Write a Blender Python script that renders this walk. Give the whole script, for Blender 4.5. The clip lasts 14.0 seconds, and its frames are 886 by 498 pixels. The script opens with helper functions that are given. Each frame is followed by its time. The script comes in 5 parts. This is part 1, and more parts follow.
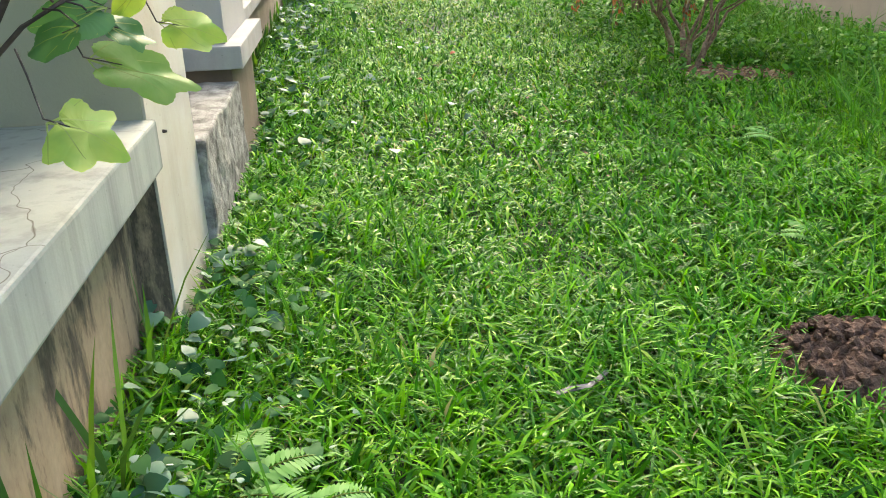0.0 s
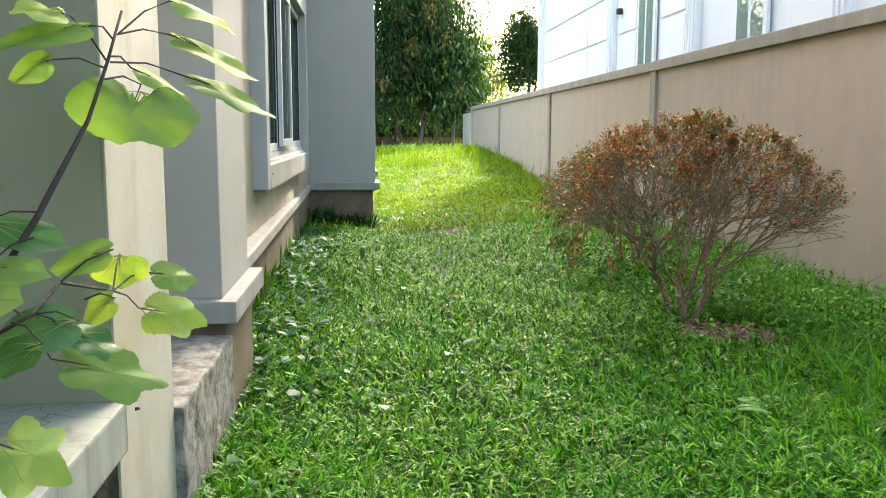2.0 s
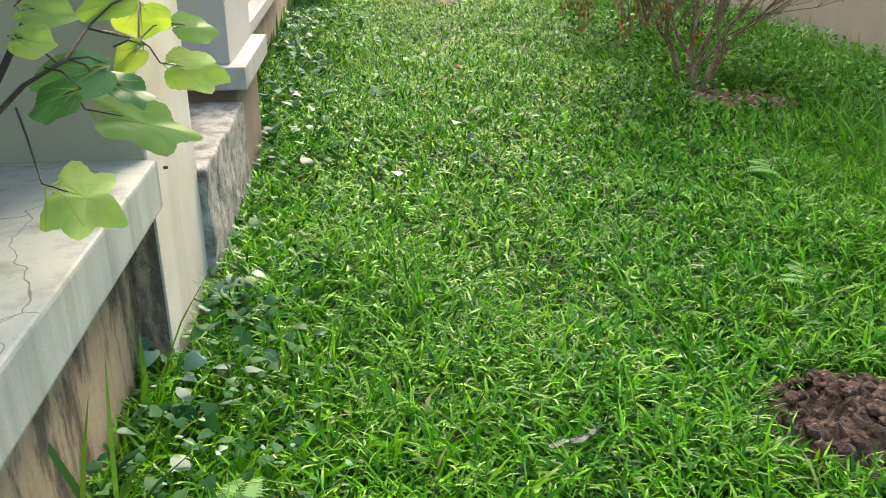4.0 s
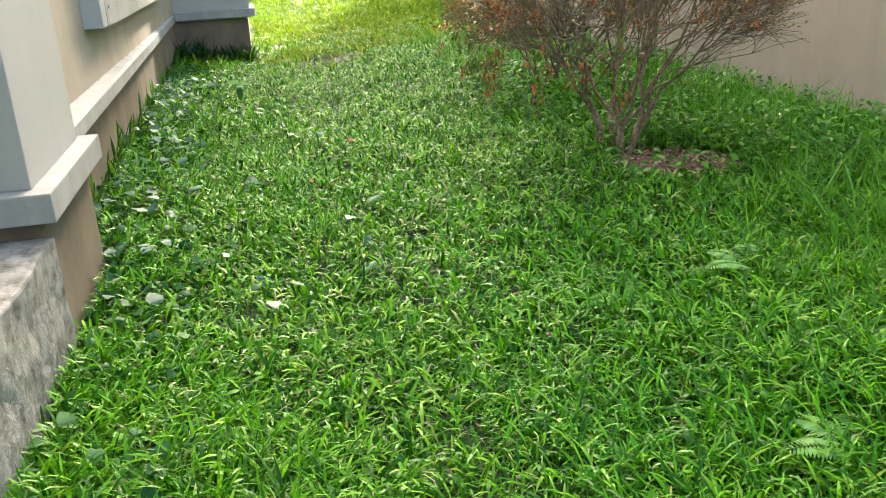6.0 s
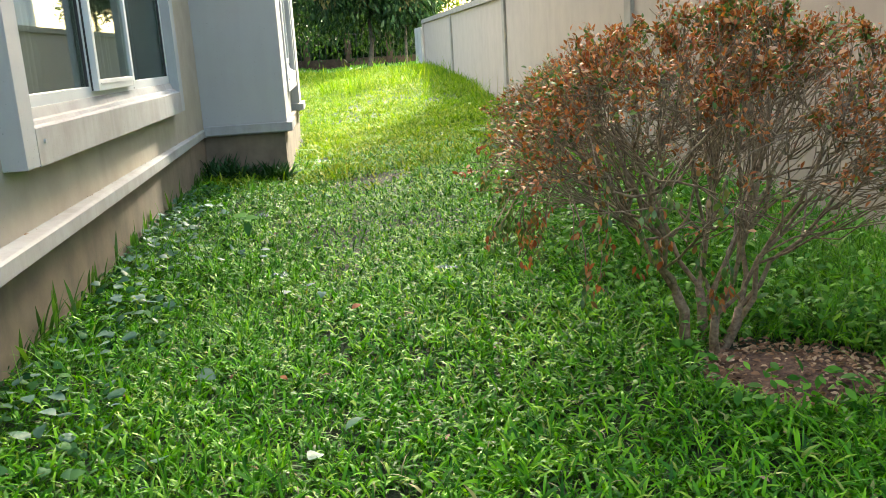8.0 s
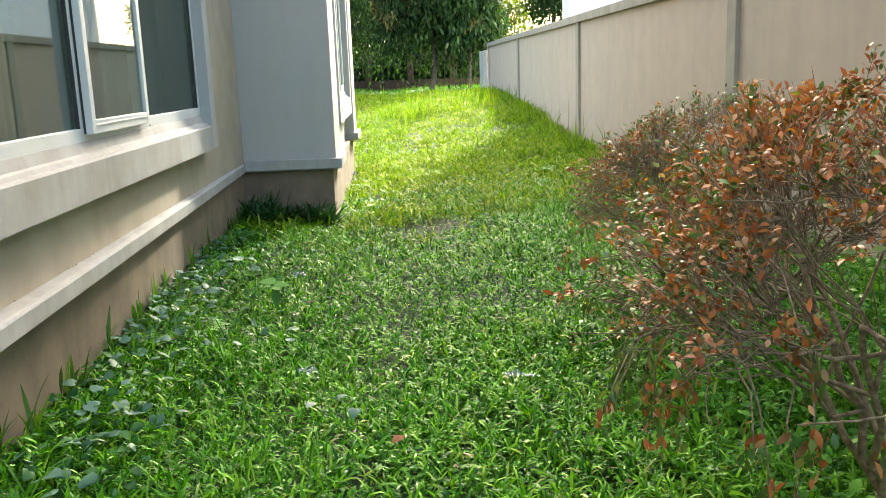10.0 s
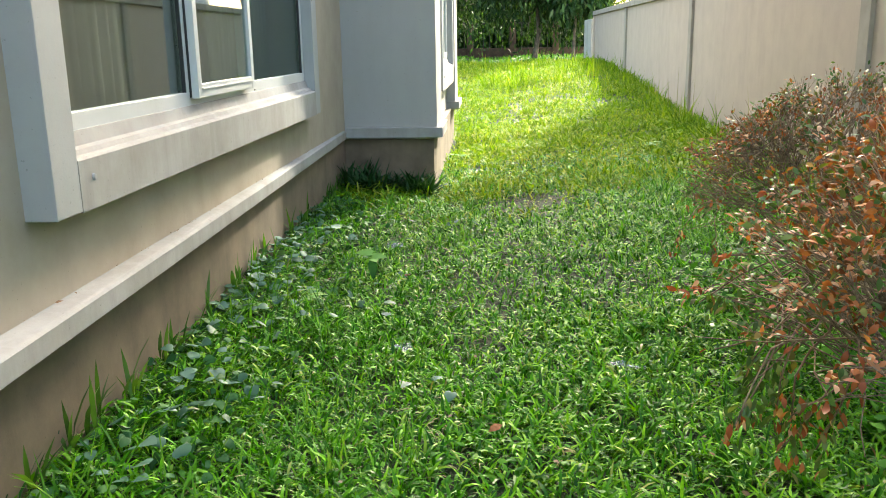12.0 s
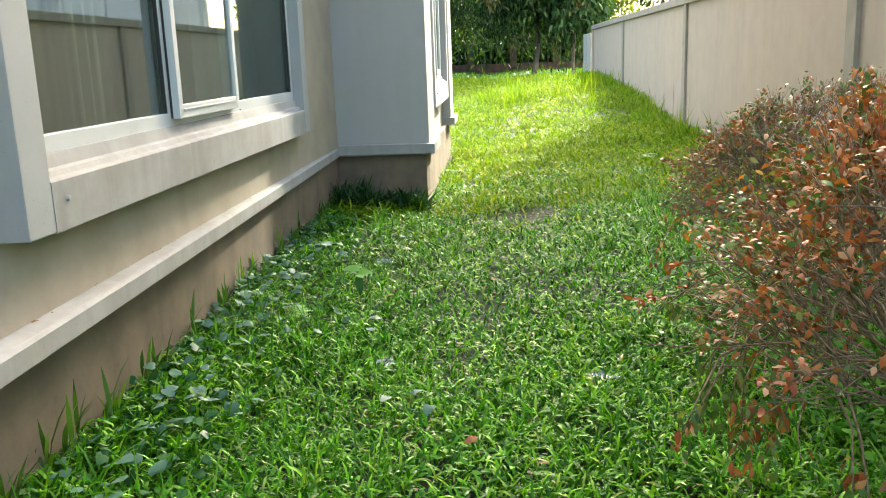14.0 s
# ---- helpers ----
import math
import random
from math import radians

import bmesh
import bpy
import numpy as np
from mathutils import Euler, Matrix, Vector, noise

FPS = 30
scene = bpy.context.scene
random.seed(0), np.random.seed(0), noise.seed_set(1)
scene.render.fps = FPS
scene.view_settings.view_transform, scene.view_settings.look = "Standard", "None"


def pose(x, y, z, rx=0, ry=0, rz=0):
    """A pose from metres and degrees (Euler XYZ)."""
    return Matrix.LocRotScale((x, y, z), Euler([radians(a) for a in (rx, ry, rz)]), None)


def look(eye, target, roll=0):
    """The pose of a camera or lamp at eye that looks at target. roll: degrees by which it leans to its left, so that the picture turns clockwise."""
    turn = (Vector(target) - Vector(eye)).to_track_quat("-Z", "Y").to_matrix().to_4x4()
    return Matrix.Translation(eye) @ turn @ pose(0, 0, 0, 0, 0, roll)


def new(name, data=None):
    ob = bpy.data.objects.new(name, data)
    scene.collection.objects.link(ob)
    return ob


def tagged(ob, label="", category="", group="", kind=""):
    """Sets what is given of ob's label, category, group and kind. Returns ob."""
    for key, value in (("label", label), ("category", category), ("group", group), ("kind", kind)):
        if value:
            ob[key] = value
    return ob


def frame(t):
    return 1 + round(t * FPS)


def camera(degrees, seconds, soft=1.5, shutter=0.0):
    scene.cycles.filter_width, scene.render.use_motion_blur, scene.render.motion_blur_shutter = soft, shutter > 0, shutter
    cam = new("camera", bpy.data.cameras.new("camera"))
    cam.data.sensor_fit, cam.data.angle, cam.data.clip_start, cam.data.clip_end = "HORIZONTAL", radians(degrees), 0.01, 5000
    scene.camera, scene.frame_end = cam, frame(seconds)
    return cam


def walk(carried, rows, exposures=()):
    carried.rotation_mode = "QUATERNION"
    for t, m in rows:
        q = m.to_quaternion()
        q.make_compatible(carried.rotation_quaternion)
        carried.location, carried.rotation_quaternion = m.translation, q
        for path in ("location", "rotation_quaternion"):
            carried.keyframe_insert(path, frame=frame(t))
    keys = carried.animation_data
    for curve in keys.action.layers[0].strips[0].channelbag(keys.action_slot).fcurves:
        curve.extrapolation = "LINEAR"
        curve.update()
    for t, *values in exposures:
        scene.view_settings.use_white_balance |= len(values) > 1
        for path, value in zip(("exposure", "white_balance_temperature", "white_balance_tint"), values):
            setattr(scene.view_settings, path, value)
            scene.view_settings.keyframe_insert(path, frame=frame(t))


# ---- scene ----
cam = camera(54.4, 14.0, soft=0.95)
PATH = [
    (0, (0.325, 0.406, 1.253), (0.502, 2.252, 0.505), -2.0),
    (0.5, (0.366, 0.406, 1.264), (0.528, 2.258, 0.525), -1.5),
    (1, (0.381, 0.409, 1.275), (0.537, 2.266, 0.548), -0.2),
    (1.5, (0.426, 0.453, 1.374), (0.586, 2.383, 0.871), -0.0),
    (2, (0.44, 0.459, 1.452), (0.61, 2.434, 1.184), 0.1),
    (2.5, (0.415, 0.443, 1.415), (0.584, 2.396, 1.018), -0.2),
    (2.7, (0.389, 0.415, 1.348), (0.552, 2.32, 0.761), -0.3),
    (4.8, (0.321, 0.61, 1.396), (0.528, 2.445, 0.629), -1.1),
    (5, (0.314, 0.752, 1.37), (0.557, 2.596, 0.636), -1.2),
    (5.5, (0.314, 1.041, 1.434), (0.688, 2.895, 0.783), -1.9),
    (6, (0.555, 1.426, 1.402), (0.922, 3.273, 0.729), -3.3),
    (6.5, (0.761, 1.774, 1.428), (1.18, 3.62, 0.783), -3.5),
    (7, (0.828, 2.169, 1.442), (1.278, 4.035, 0.879), -3.4),
    (7.5, (0.937, 2.529, 1.425), (1.28, 4.427, 0.896), -4.3),
    (8, (1.104, 2.858, 1.459), (1.325, 4.793, 1.004), -3.5),
    (8.5, (1.165, 3.157, 1.512), (1.409, 5.089, 1.055), -2.6),
    (8.7, (1.166, 3.337, 1.526), (1.426, 5.278, 1.12), -2.6),
    (10.8, (1.183, 4.291, 1.579), (1.177, 6.248, 1.165), -1.2),
    (11, (1.165, 4.312, 1.563), (1.158, 6.261, 1.113), -0.7),
    (11.5, (1.136, 4.32, 1.557), (1.083, 6.261, 1.079), -0.3),
    (12, (1.127, 4.293, 1.581), (1.007, 6.234, 1.111), -1.0),
    (12.5, (1.193, 4.288, 1.568), (1.054, 6.231, 1.112), -0.8),
    (13, (1.238, 4.288, 1.562), (1.094, 6.227, 1.094), -1.2),
    (13.5, (1.252, 4.285, 1.574), (1.109, 6.224, 1.109), -1.7),
    (14, (1.263, 4.268, 1.576), (1.127, 6.216, 1.143), -2.1),
]
walk(cam, [(t, look(eye, target, roll)) for t, eye, target, roll in PATH], [(0.0, 3.2, 7000, 4), (1.2, 3.2, 7000, 4), (2.0, 3.0, 7000, 4), (2.5, 2.88, 7000, 4), (5.0, 3.3, 7000, 4), (6.5, 3.15, 7000, 4), (8.0, 3.06, 7000, 4), (14.0, 3.08, 7000, 4)])

# ---- world, sun, exposure ----
SUN_AZ, SUN_EL = 19.4, 30.0      # degrees to the right of straight ahead, and above the horizon
world = bpy.data.worlds.new("world")
scene.world = world
world.use_nodes = True
wn = world.node_tree
sky = wn.nodes.new("ShaderNodeTexSky")
sky.sky_type, sky.sun_disc = "NISHITA", False
sky.sun_elevation, sky.sun_rotation = radians(SUN_EL), radians(SUN_AZ)
sky.dust_density, sky.air_density = 6.0, 1.0
wn.nodes["Background"].inputs["Strength"].default_value = 0.15
wn.links.new(sky.outputs["Color"], wn.nodes["Background"].inputs["Color"])
sun = new("sun", bpy.data.lights.new("sun", "SUN"))
sun.data.energy, sun.data.angle, sun.data.color = 1.9, radians(3.0), (1.0, 0.95, 0.85)
_s = Vector((math.sin(radians(SUN_AZ)) * math.cos(radians(SUN_EL)), math.cos(radians(SUN_AZ)) * math.cos(radians(SUN_EL)), math.sin(radians(SUN_EL))))
sun.matrix_world = look(_s * 60, (0, 0, 0))

# ---- materials ----
def mat_base(name):
    m = bpy.data.materials.new(name)
    m.use_nodes = True
    return m, m.node_tree, m.node_tree.nodes["Principled BSDF"]


def ramp(nt, src, stops):
    r = nt.nodes.new("ShaderNodeValToRGB")
    e = r.color_ramp.elements
    while len(e) < len(stops):
        e.new(0.5)
    for el, (p, c) in zip(e, stops):
        el.position, el.color = p, (*c, 1)
    nt.links.new(src, r.inputs[0])
    return r.outputs["Color"]


def noise_tex(nt, scale, detail=4, stretch=(1, 1, 1), rough=0.55, generated=False):
    tc = nt.nodes.new("ShaderNodeTexCoord")
    mp = nt.nodes.new("ShaderNodeMapping")
    mp.inputs["Scale"].default_value = stretch
    geo = nt.nodes.new("ShaderNodeNewGeometry")
    nt.links.new(tc.outputs["Generated"] if generated else geo.outputs["Position"], mp.inputs[0])
    n = nt.nodes.new("ShaderNodeTexNoise")
    n.inputs["Scale"].default_value, n.inputs["Detail"].default_value, n.inputs["Roughness"].default_value = scale, detail, rough
    nt.links.new(mp.outputs[0], n.inputs["Vector"])
    return n.outputs["Fac"]


def mix(nt, fac, a, b, mode="MIX"):
    m = nt.nodes.new("ShaderNodeMix")
    m.data_type, m.blend_type = "RGBA", mode
    for sock, v in ((m.inputs[0], fac), (m.inputs[6], a), (m.inputs[7], b)):
        if isinstance(v, bpy.types.NodeSocket):
            nt.links.new(v, sock)
        else:
            sock.default_value = v if isinstance(v, (int, float)) else (*v, 1)
    return m.outputs[2]


def bump(nt, bsdf, height, strength=0.3, dist=0.01):
    b = nt.nodes.new("ShaderNodeBump")
    b.inputs["Strength"].default_value, b.inputs["Distance"].default_value = strength, dist
    nt.links.new(height, b.inputs["Height"])
    nt.links.new(b.outputs[0], bsdf.inputs["Normal"])


def plaster(name, base, stain, streak=0.25, blotch=0.35, rough=0.85, fine=0.15, runs=4.5):
    """Painted render: soft blotches, rain streaks that run down, fine grain."""
    m, nt, b = mat_base(name)
    bl = ramp(nt, noise_tex(nt, 3.2, 9, (1, 1, 1), 0.66), [(0.36, (0, 0, 0)), (0.70, (1, 1, 1))])
    stn = ramp(nt, noise_tex(nt, runs, 6, (1, 1, 0.4 / runs), 0.6), [(0.48, (0, 0, 0)), (0.85, (1, 1, 1))])
    spk = ramp(nt, noise_tex(nt, 60, 2), [(0.70, (0, 0, 0)), (0.76, (0.4, 0.4, 0.4))])
    f1 = nt.nodes.new("ShaderNodeMath")
    f1.operation = "MULTIPLY"
    f1.inputs[1].default_value = blotch
    nt.links.new(bl, f1.inputs[0])
    f2 = nt.nodes.new("ShaderNodeMath")
    f2.operation = "MULTIPLY"
    f2.inputs[1].default_value = streak
    nt.links.new(stn, f2.inputs[0])
    c = mix(nt, f1.outputs[0], base, stain)
    c = mix(nt, f2.outputs[0], c, tuple(v * 0.55 for v in stain))
    c = mix(nt, spk, c, tuple(v * 0.45 for v in stain))
    nt.links.new(c, b.inputs["Base Color"])
    b.inputs["Roughness"].default_value = rough
    bump(nt, b, noise_tex(nt, 90, 6, (1, 1, 1), 0.7), fine * 1.6, 0.004)
    return m


def leafy(name, stops, trans=0.35, rough=0.5, patch=None, gloss=0.12):
    """Blades and leaves: colour varies from one to the next and over patches; light passes through."""
    m, nt, b = mat_base(name)
    geo = nt.nodes.new("ShaderNodeNewGeometry")
    c = ramp(nt, geo.outputs["Random Per Island"], stops)
    if patch:
        f = ramp(nt, noise_tex(nt, patch[0], 3), [(0.38, (0, 0, 0)), (0.66, (1, 1, 1))])
        c = mix(nt, f, c, mix(nt, 1.0, c, patch[1], "MULTIPLY"))
    nt.links.new(c, b.inputs["Base Color"])
    b.inputs["Roughness"].default_value = rough
    b.inputs["Specular IOR Level"].default_value = gloss
    t = nt.nodes.new("ShaderNodeBsdfTranslucent")
    nt.links.new(mix(nt, 1.0, c, (1.2, 1.25, 0.35), "MULTIPLY"), t.inputs["Color"])
    ms = nt.nodes.new("ShaderNodeMixShader")
    ms.inputs[0].default_value = trans
    nt.links.new(b.outputs[0], ms.inputs[1])
    nt.links.new(t.outputs[0], ms.inputs[2])
    nt.links.new(ms.outputs[0], nt.nodes["Material Output"].inputs["Surface"])
    return m


def grainy(name, stops, scale, rough=0.9, bumps=0.5, dist=0.01, stretch=(1, 1, 1), metal=0.0):
    m, nt, b = mat_base(name)
    f = noise_tex(nt, scale, 7, stretch, 0.62)
    nt.links.new(ramp(nt, f, stops), b.inputs["Base Color"])
    b.inputs["Roughness"].default_value, b.inputs["Metallic"].default_value = rough, metal
    bump(nt, b, f, bumps, dist)
    return m


M_WALL = plaster("grey_paint", (0.365, 0.36, 0.345), (0.315, 0.305, 0.285), 0.12, 0.3)
# grey paint with the porch shade and warm bounce light put into its colour
M_PORCH = plaster("shaded_porch_paint", (0.37, 0.365, 0.28), (0.30, 0.295, 0.22), 0.14, 0.4)
M_TRIM = plaster("pale_trim_paint", (0.345, 0.345, 0.34), (0.235, 0.215, 0.19), 0.35, 0.65, runs=9)
M_SURROUND = plaster("surround_paint", (0.35, 0.36, 0.36), (0.285, 0.285, 0.275), 0.12, 0.4)
# white for the pier's sunlit side, and for the gate pier's own paint
M_PIER = plaster("white_and_lit_pier_paint", (0.52, 0.51, 0.46), (0.38, 0.31, 0.20), 0.6, 0.55)
M_BEIGE = plaster("beige_wall_paint", (0.39, 0.335, 0.265), (0.28, 0.235, 0.175), 0.25, 0.6)
M_FENCE = plaster("boundary_render", (0.455, 0.36, 0.285), (0.37, 0.295, 0.235), 0.2, 0.5)
M_COPING = plaster("weathered_coping", (0.345, 0.30, 0.245), (0.20, 0.17, 0.135), 0.5, 0.6)
M_BASE = plaster("stained_base", (0.20, 0.15, 0.105), (0.10, 0.08, 0.055), 0.5, 0.8)
M_MOULD, _nt, _b = mat_base("mouldy_base")
_f = ramp(_nt, noise_tex(_nt, 4.2, 9, (1, 1, 0.3), 0.70), [(0.41, (0.022, 0.021, 0.017)), (0.47, (0.09, 0.072, 0.052)), (0.53, (0.34, 0.25, 0.165)), (0.72, (0.46, 0.36, 0.25))])
_nt.links.new(mix(_nt, ramp(_nt, noise_tex(_nt, 40, 4), [(0.3, (0, 0, 0)), (0.7, (0.35, 0.35, 0.35))]), _f, (0.20, 0.15, 0.11)), _b.inputs["Base Color"])
_b.inputs["Roughness"].default_value = 0.92
bump(_nt, _b, noise_tex(_nt, 120, 4), 0.25, 0.004)
M_STUB = grainy("old_concrete", [(0.35, (0.11, 0.10, 0.09)), (0.55, (0.27, 0.26, 0.24)), (0.75, (0.36, 0.35, 0.325))], 14, 0.95, 0.8, 0.02)
M_WHITE = plaster("neighbour_white", (0.80, 0.80, 0.80), (0.72, 0.72, 0.72), 0.08, 0.2)
M_ALU = plaster("white_aluminium", (0.56, 0.575, 0.58), (0.47, 0.475, 0.46), 0.2, 0.3, 0.4, 0.02)
M_RUBBER = grainy("black_gasket", [(0.3, (0.015, 0.015, 0.015)), (0.7, (0.03, 0.03, 0.03))], 30, 0.6, 0.1)
M_SOIL = grainy("dark_soil", [(0.3, (0.030, 0.016, 0.010)), (0.52, (0.095, 0.052, 0.034)), (0.75, (0.19, 0.11, 0.073))], 38, 0.95, 1.0, 0.02)
M_GROUND = grainy("lawn_soil", [(0.3, (0.010, 0.018, 0.005)), (0.55, (0.020, 0.036, 0.009)), (0.8, (0.042, 0.052, 0.018))], 22, 0.95, 0.8, 0.02)
M_BARK = grainy("shrub_bark", [(0.3, (0.062, 0.042, 0.025)), (0.55, (0.20, 0.142, 0.088)), (0.78, (0.37, 0.295, 0.20))], 45, 0.9, 0.6, 0.004)
M_STEM = grainy("dark_stem", [(0.3, (0.03, 0.022, 0.02)), (0.7, (0.07, 0.05, 0.045))], 60, 0.8, 0.3, 0.003)
M_TRUNK = grainy("tree_bark", [(0.3, (0.04, 0.034, 0.026)), (0.7, (0.12, 0.10, 0.078))], 8, 0.9, 0.6, 0.02)
M_ROOM = plaster("room_paint", (0.42, 0.42, 0.38), (0.36, 0.36, 0.33), 0.0, 0.3)
M_CURTAIN = plaster("curtain_cloth", (0.26, 0.255, 0.215), (0.21, 0.205, 0.175), 0.3, 0.3)
M_BRICK = grainy("far_brick", [(0.3, (0.05, 0.03, 0.022)), (0.7, (0.10, 0.06, 0.042))], 6, 0.9, 0.3)
M_ROOF = grainy("roof_tile", [(0.3, (0.14, 0.10, 0.09)), (0.7, (0.24, 0.17, 0.14))], 5, 0.8, 0.4)
M_GRASS = leafy("lawn_blade", [(0.0, (0.011, 0.078, 0.0015)), (0.35, (0.039, 0.172, 0.002)), (0.68, (0.097, 0.30, 0.005)), (0.93, (0.205, 0.46, 0.013)), (0.985, (0.26, 0.38, 0.045)), (1.0, (0.28, 0.24, 0.10))], 0.25, 0.42, (0.9, (0.74, 0.9, 0.9)), 0.2)
M_TALL = leafy("long_blade", [(0.0, (0.04, 0.15, 0.010)), (0.6, (0.085, 0.25, 0.018)), (1.0, (0.16, 0.34, 0.04))], 0.38, 0.42, None, 0.2)
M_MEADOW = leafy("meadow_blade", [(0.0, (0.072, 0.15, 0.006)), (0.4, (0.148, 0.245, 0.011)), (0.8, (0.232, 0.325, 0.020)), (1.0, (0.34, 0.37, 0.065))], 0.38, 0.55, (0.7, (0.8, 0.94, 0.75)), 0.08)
M_COVER = leafy("cover_leaf", [(0.0, (0.014, 0.07, 0.018)), (0.6, (0.038, 0.125, 0.038)), (1.0, (0.085, 0.19, 0.06))], 0.2, 0.55, None, 0.12)
# green leaf with the bluish sheen of the sky mixed into its stops
M_HEART = leafy("heart_leaf", [(0.0, (0.045, 0.115, 0.065)), (0.6, (0.07, 0.155, 0.10)), (1.0, (0.10, 0.19, 0.14))], 0.12, 0.5, None, 0.25)
M_WEED = leafy("weed_leaf", [(0.0, (0.025, 0.11, 0.014)), (0.6, (0.06, 0.20, 0.024)), (1.0, (0.15, 0.36, 0.045))], 0.32, 0.5, None, 0.1)
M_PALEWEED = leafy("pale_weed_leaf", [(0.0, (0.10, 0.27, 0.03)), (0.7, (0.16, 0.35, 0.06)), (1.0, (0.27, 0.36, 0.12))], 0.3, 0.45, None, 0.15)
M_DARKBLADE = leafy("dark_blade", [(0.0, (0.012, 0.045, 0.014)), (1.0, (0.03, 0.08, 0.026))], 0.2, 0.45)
M_SPRIG = leafy("sprig_blade", [(0.0, (0.03, 0.08, 0.015)), (0.6, (0.06, 0.16, 0.02)), (1.0, (0.13, 0.26, 0.03))], 0.3, 0.45, None, 0.3)
# whitish leaf colour that paints in a glossy highlight
M_GLINT = leafy("glint_leaf", [(0.0, (0.22, 0.33, 0.22)), (1.0, (0.36, 0.46, 0.34))], 0.2, 0.5)
M_DRY = leafy("dry_shrub_leaf", [(0.0, (0.20, 0.052, 0.018)), (0.3, (0.33, 0.098, 0.032)), (0.58, (0.42, 0.165, 0.062)), (0.68, (0.48, 0.29, 0.18)), (0.74, (0.25, 0.085, 0.03)), (0.86, (0.13, 0.07, 0.03)), (0.94, (0.06, 0.10, 0.025)), (1.0, (0.17, 0.20, 0.04))], 0.26, 0.45, None, 0.22)
M_GREENLEAF = leafy("green_shrub_leaf", [(0.0, (0.035, 0.085, 0.02)), (0.5, (0.075, 0.14, 0.03)), (0.8, (0.15, 0.21, 0.05)), (1.0, (0.22, 0.10, 0.035))], 0.22, 0.4, None, 0.4)
M_LOBED = leafy("lobed_leaf", [(0.0, (0.17, 0.29, 0.11)), (1.0, (0.23, 0.34, 0.12))], 0.45, 0.5, (14.0, (0.75, 0.9, 0.75)))
M_LOBED_DARK = leafy("lobed_leaf_dark", [(0.0, (0.065, 0.165, 0.07)), (1.0, (0.09, 0.20, 0.08))], 0.4, 0.42, (14.0, (0.75, 0.9, 0.7)), 0.35)
M_LOBED_YELLOW = leafy("lobed_leaf_yellow", [(0.0, (0.26, 0.36, 0.09)), (1.0, (0.33, 0.42, 0.12))], 0.45, 0.5, (14.0, (0.7, 0.9, 0.8)))
M_VEIN = leafy("leaf_vein", [(0.0, (0.20, 0.27, 0.09)), (1.0, (0.25, 0.32, 0.11))], 0.4, 0.5)
M_FERN = leafy("fern_leaf", [(0.0, (0.15, 0.34, 0.08)), (1.0, (0.23, 0.42, 0.14))], 0.35, 0.6)
M_STRAW = leafy("dead_grass", [(0.0, (0.22, 0.19, 0.09)), (1.0, (0.42, 0.38, 0.22))], 0.2, 0.6)
M_LITTER = leafy("dead_leaf", [(0.0, (0.09, 0.05, 0.03)), (0.6, (0.22, 0.13, 0.08)), (1.0, (0.36, 0.27, 0.19))], 0.1, 0.8)
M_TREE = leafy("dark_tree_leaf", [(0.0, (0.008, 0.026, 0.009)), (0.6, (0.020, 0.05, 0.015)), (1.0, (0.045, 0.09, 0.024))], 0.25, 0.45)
M_TREEMID = leafy("green_tree_leaf", [(0.0, (0.015, 0.048, 0.015)), (0.6, (0.036, 0.088, 0.025)), (1.0, (0.075, 0.145, 0.038))], 0.3, 0.4, None, 0.25)
M_TREEY = leafy("yellowing_tree_leaf", [(0.0, (0.08, 0.075, 0.03)), (0.5, (0.15, 0.125, 0.05)), (0.8, (0.14, 0.15, 0.04)), (1.0, (0.2, 0.13, 0.06))], 0.25, 0.5)
M_BRIGHT = leafy("light_tree_leaf", [(0.0, (0.09, 0.14, 0.03)), (1.0, (0.22, 0.27, 0.06))], 0.4, 0.5)
M_FOIL = grainy("dark_glossy_plastic", [(0.3, (0.03, 0.03, 0.032)), (0.7, (0.10, 0.10, 0.105))], 40, 0.38, 0.4, 0.004)
M_RUSTY = leafy("rusty_dead_leaf", [(0.0, (0.24, 0.085, 0.035)), (1.0, (0.36, 0.16, 0.08))], 0.2, 0.6)
M_PLASTIC, _nt, _b = mat_base("clear_plastic_scrap")
_b.inputs["Base Color"].default_value, _b.inputs["Roughness"].default_value = (0.42, 0.46, 0.50, 1), 0.3
_b.inputs["Alpha"].default_value = 0.35
M_GLASS, _nt, _b = mat_base("tinted_glass")
_g, _t, _m = _nt.nodes.new("ShaderNodeBsdfGlossy"), _nt.nodes.new("ShaderNodeBsdfTransparent"), _nt.nodes.new("ShaderNodeMixShader")
_g.inputs["Roughness"].default_value, _g.inputs["Color"].default_value = 0.02, (0.85, 0.9, 0.88, 1)
_t.inputs["Color"].default_value, _m.inputs[0].default_value = (0.60, 0.68, 0.64, 1), 0.25
_nt.links.new(_t.outputs[0], _m.inputs[1]), _nt.links.new(_g.outputs[0], _m.inputs[2])
_nt.links.new(_m.outputs[0], _nt.nodes["Material Output"].inputs["Surface"])

M_SLAB = plaster("cracked_slab", (0.37, 0.39, 0.36), (0.19, 0.215, 0.20), 1.0, 0.5, runs=11)
_nt = M_SLAB.node_tree
_b = _nt.nodes["Principled BSDF"]
_vo = _nt.nodes.new("ShaderNodeTexVoronoi")
_vo.feature = "DISTANCE_TO_EDGE"
_vo.inputs["Scale"].default_value = 1.7
_ge = _nt.nodes.new("ShaderNodeNewGeometry")
_wob = _nt.nodes.new("ShaderNodeTexNoise")
_wob.inputs["Scale"].default_value = 6.0
_nt.links.new(_ge.outputs["Position"], _wob.inputs["Vector"])
_add = _nt.nodes.new("ShaderNodeVectorMath")
_add.operation = "MULTIPLY_ADD"
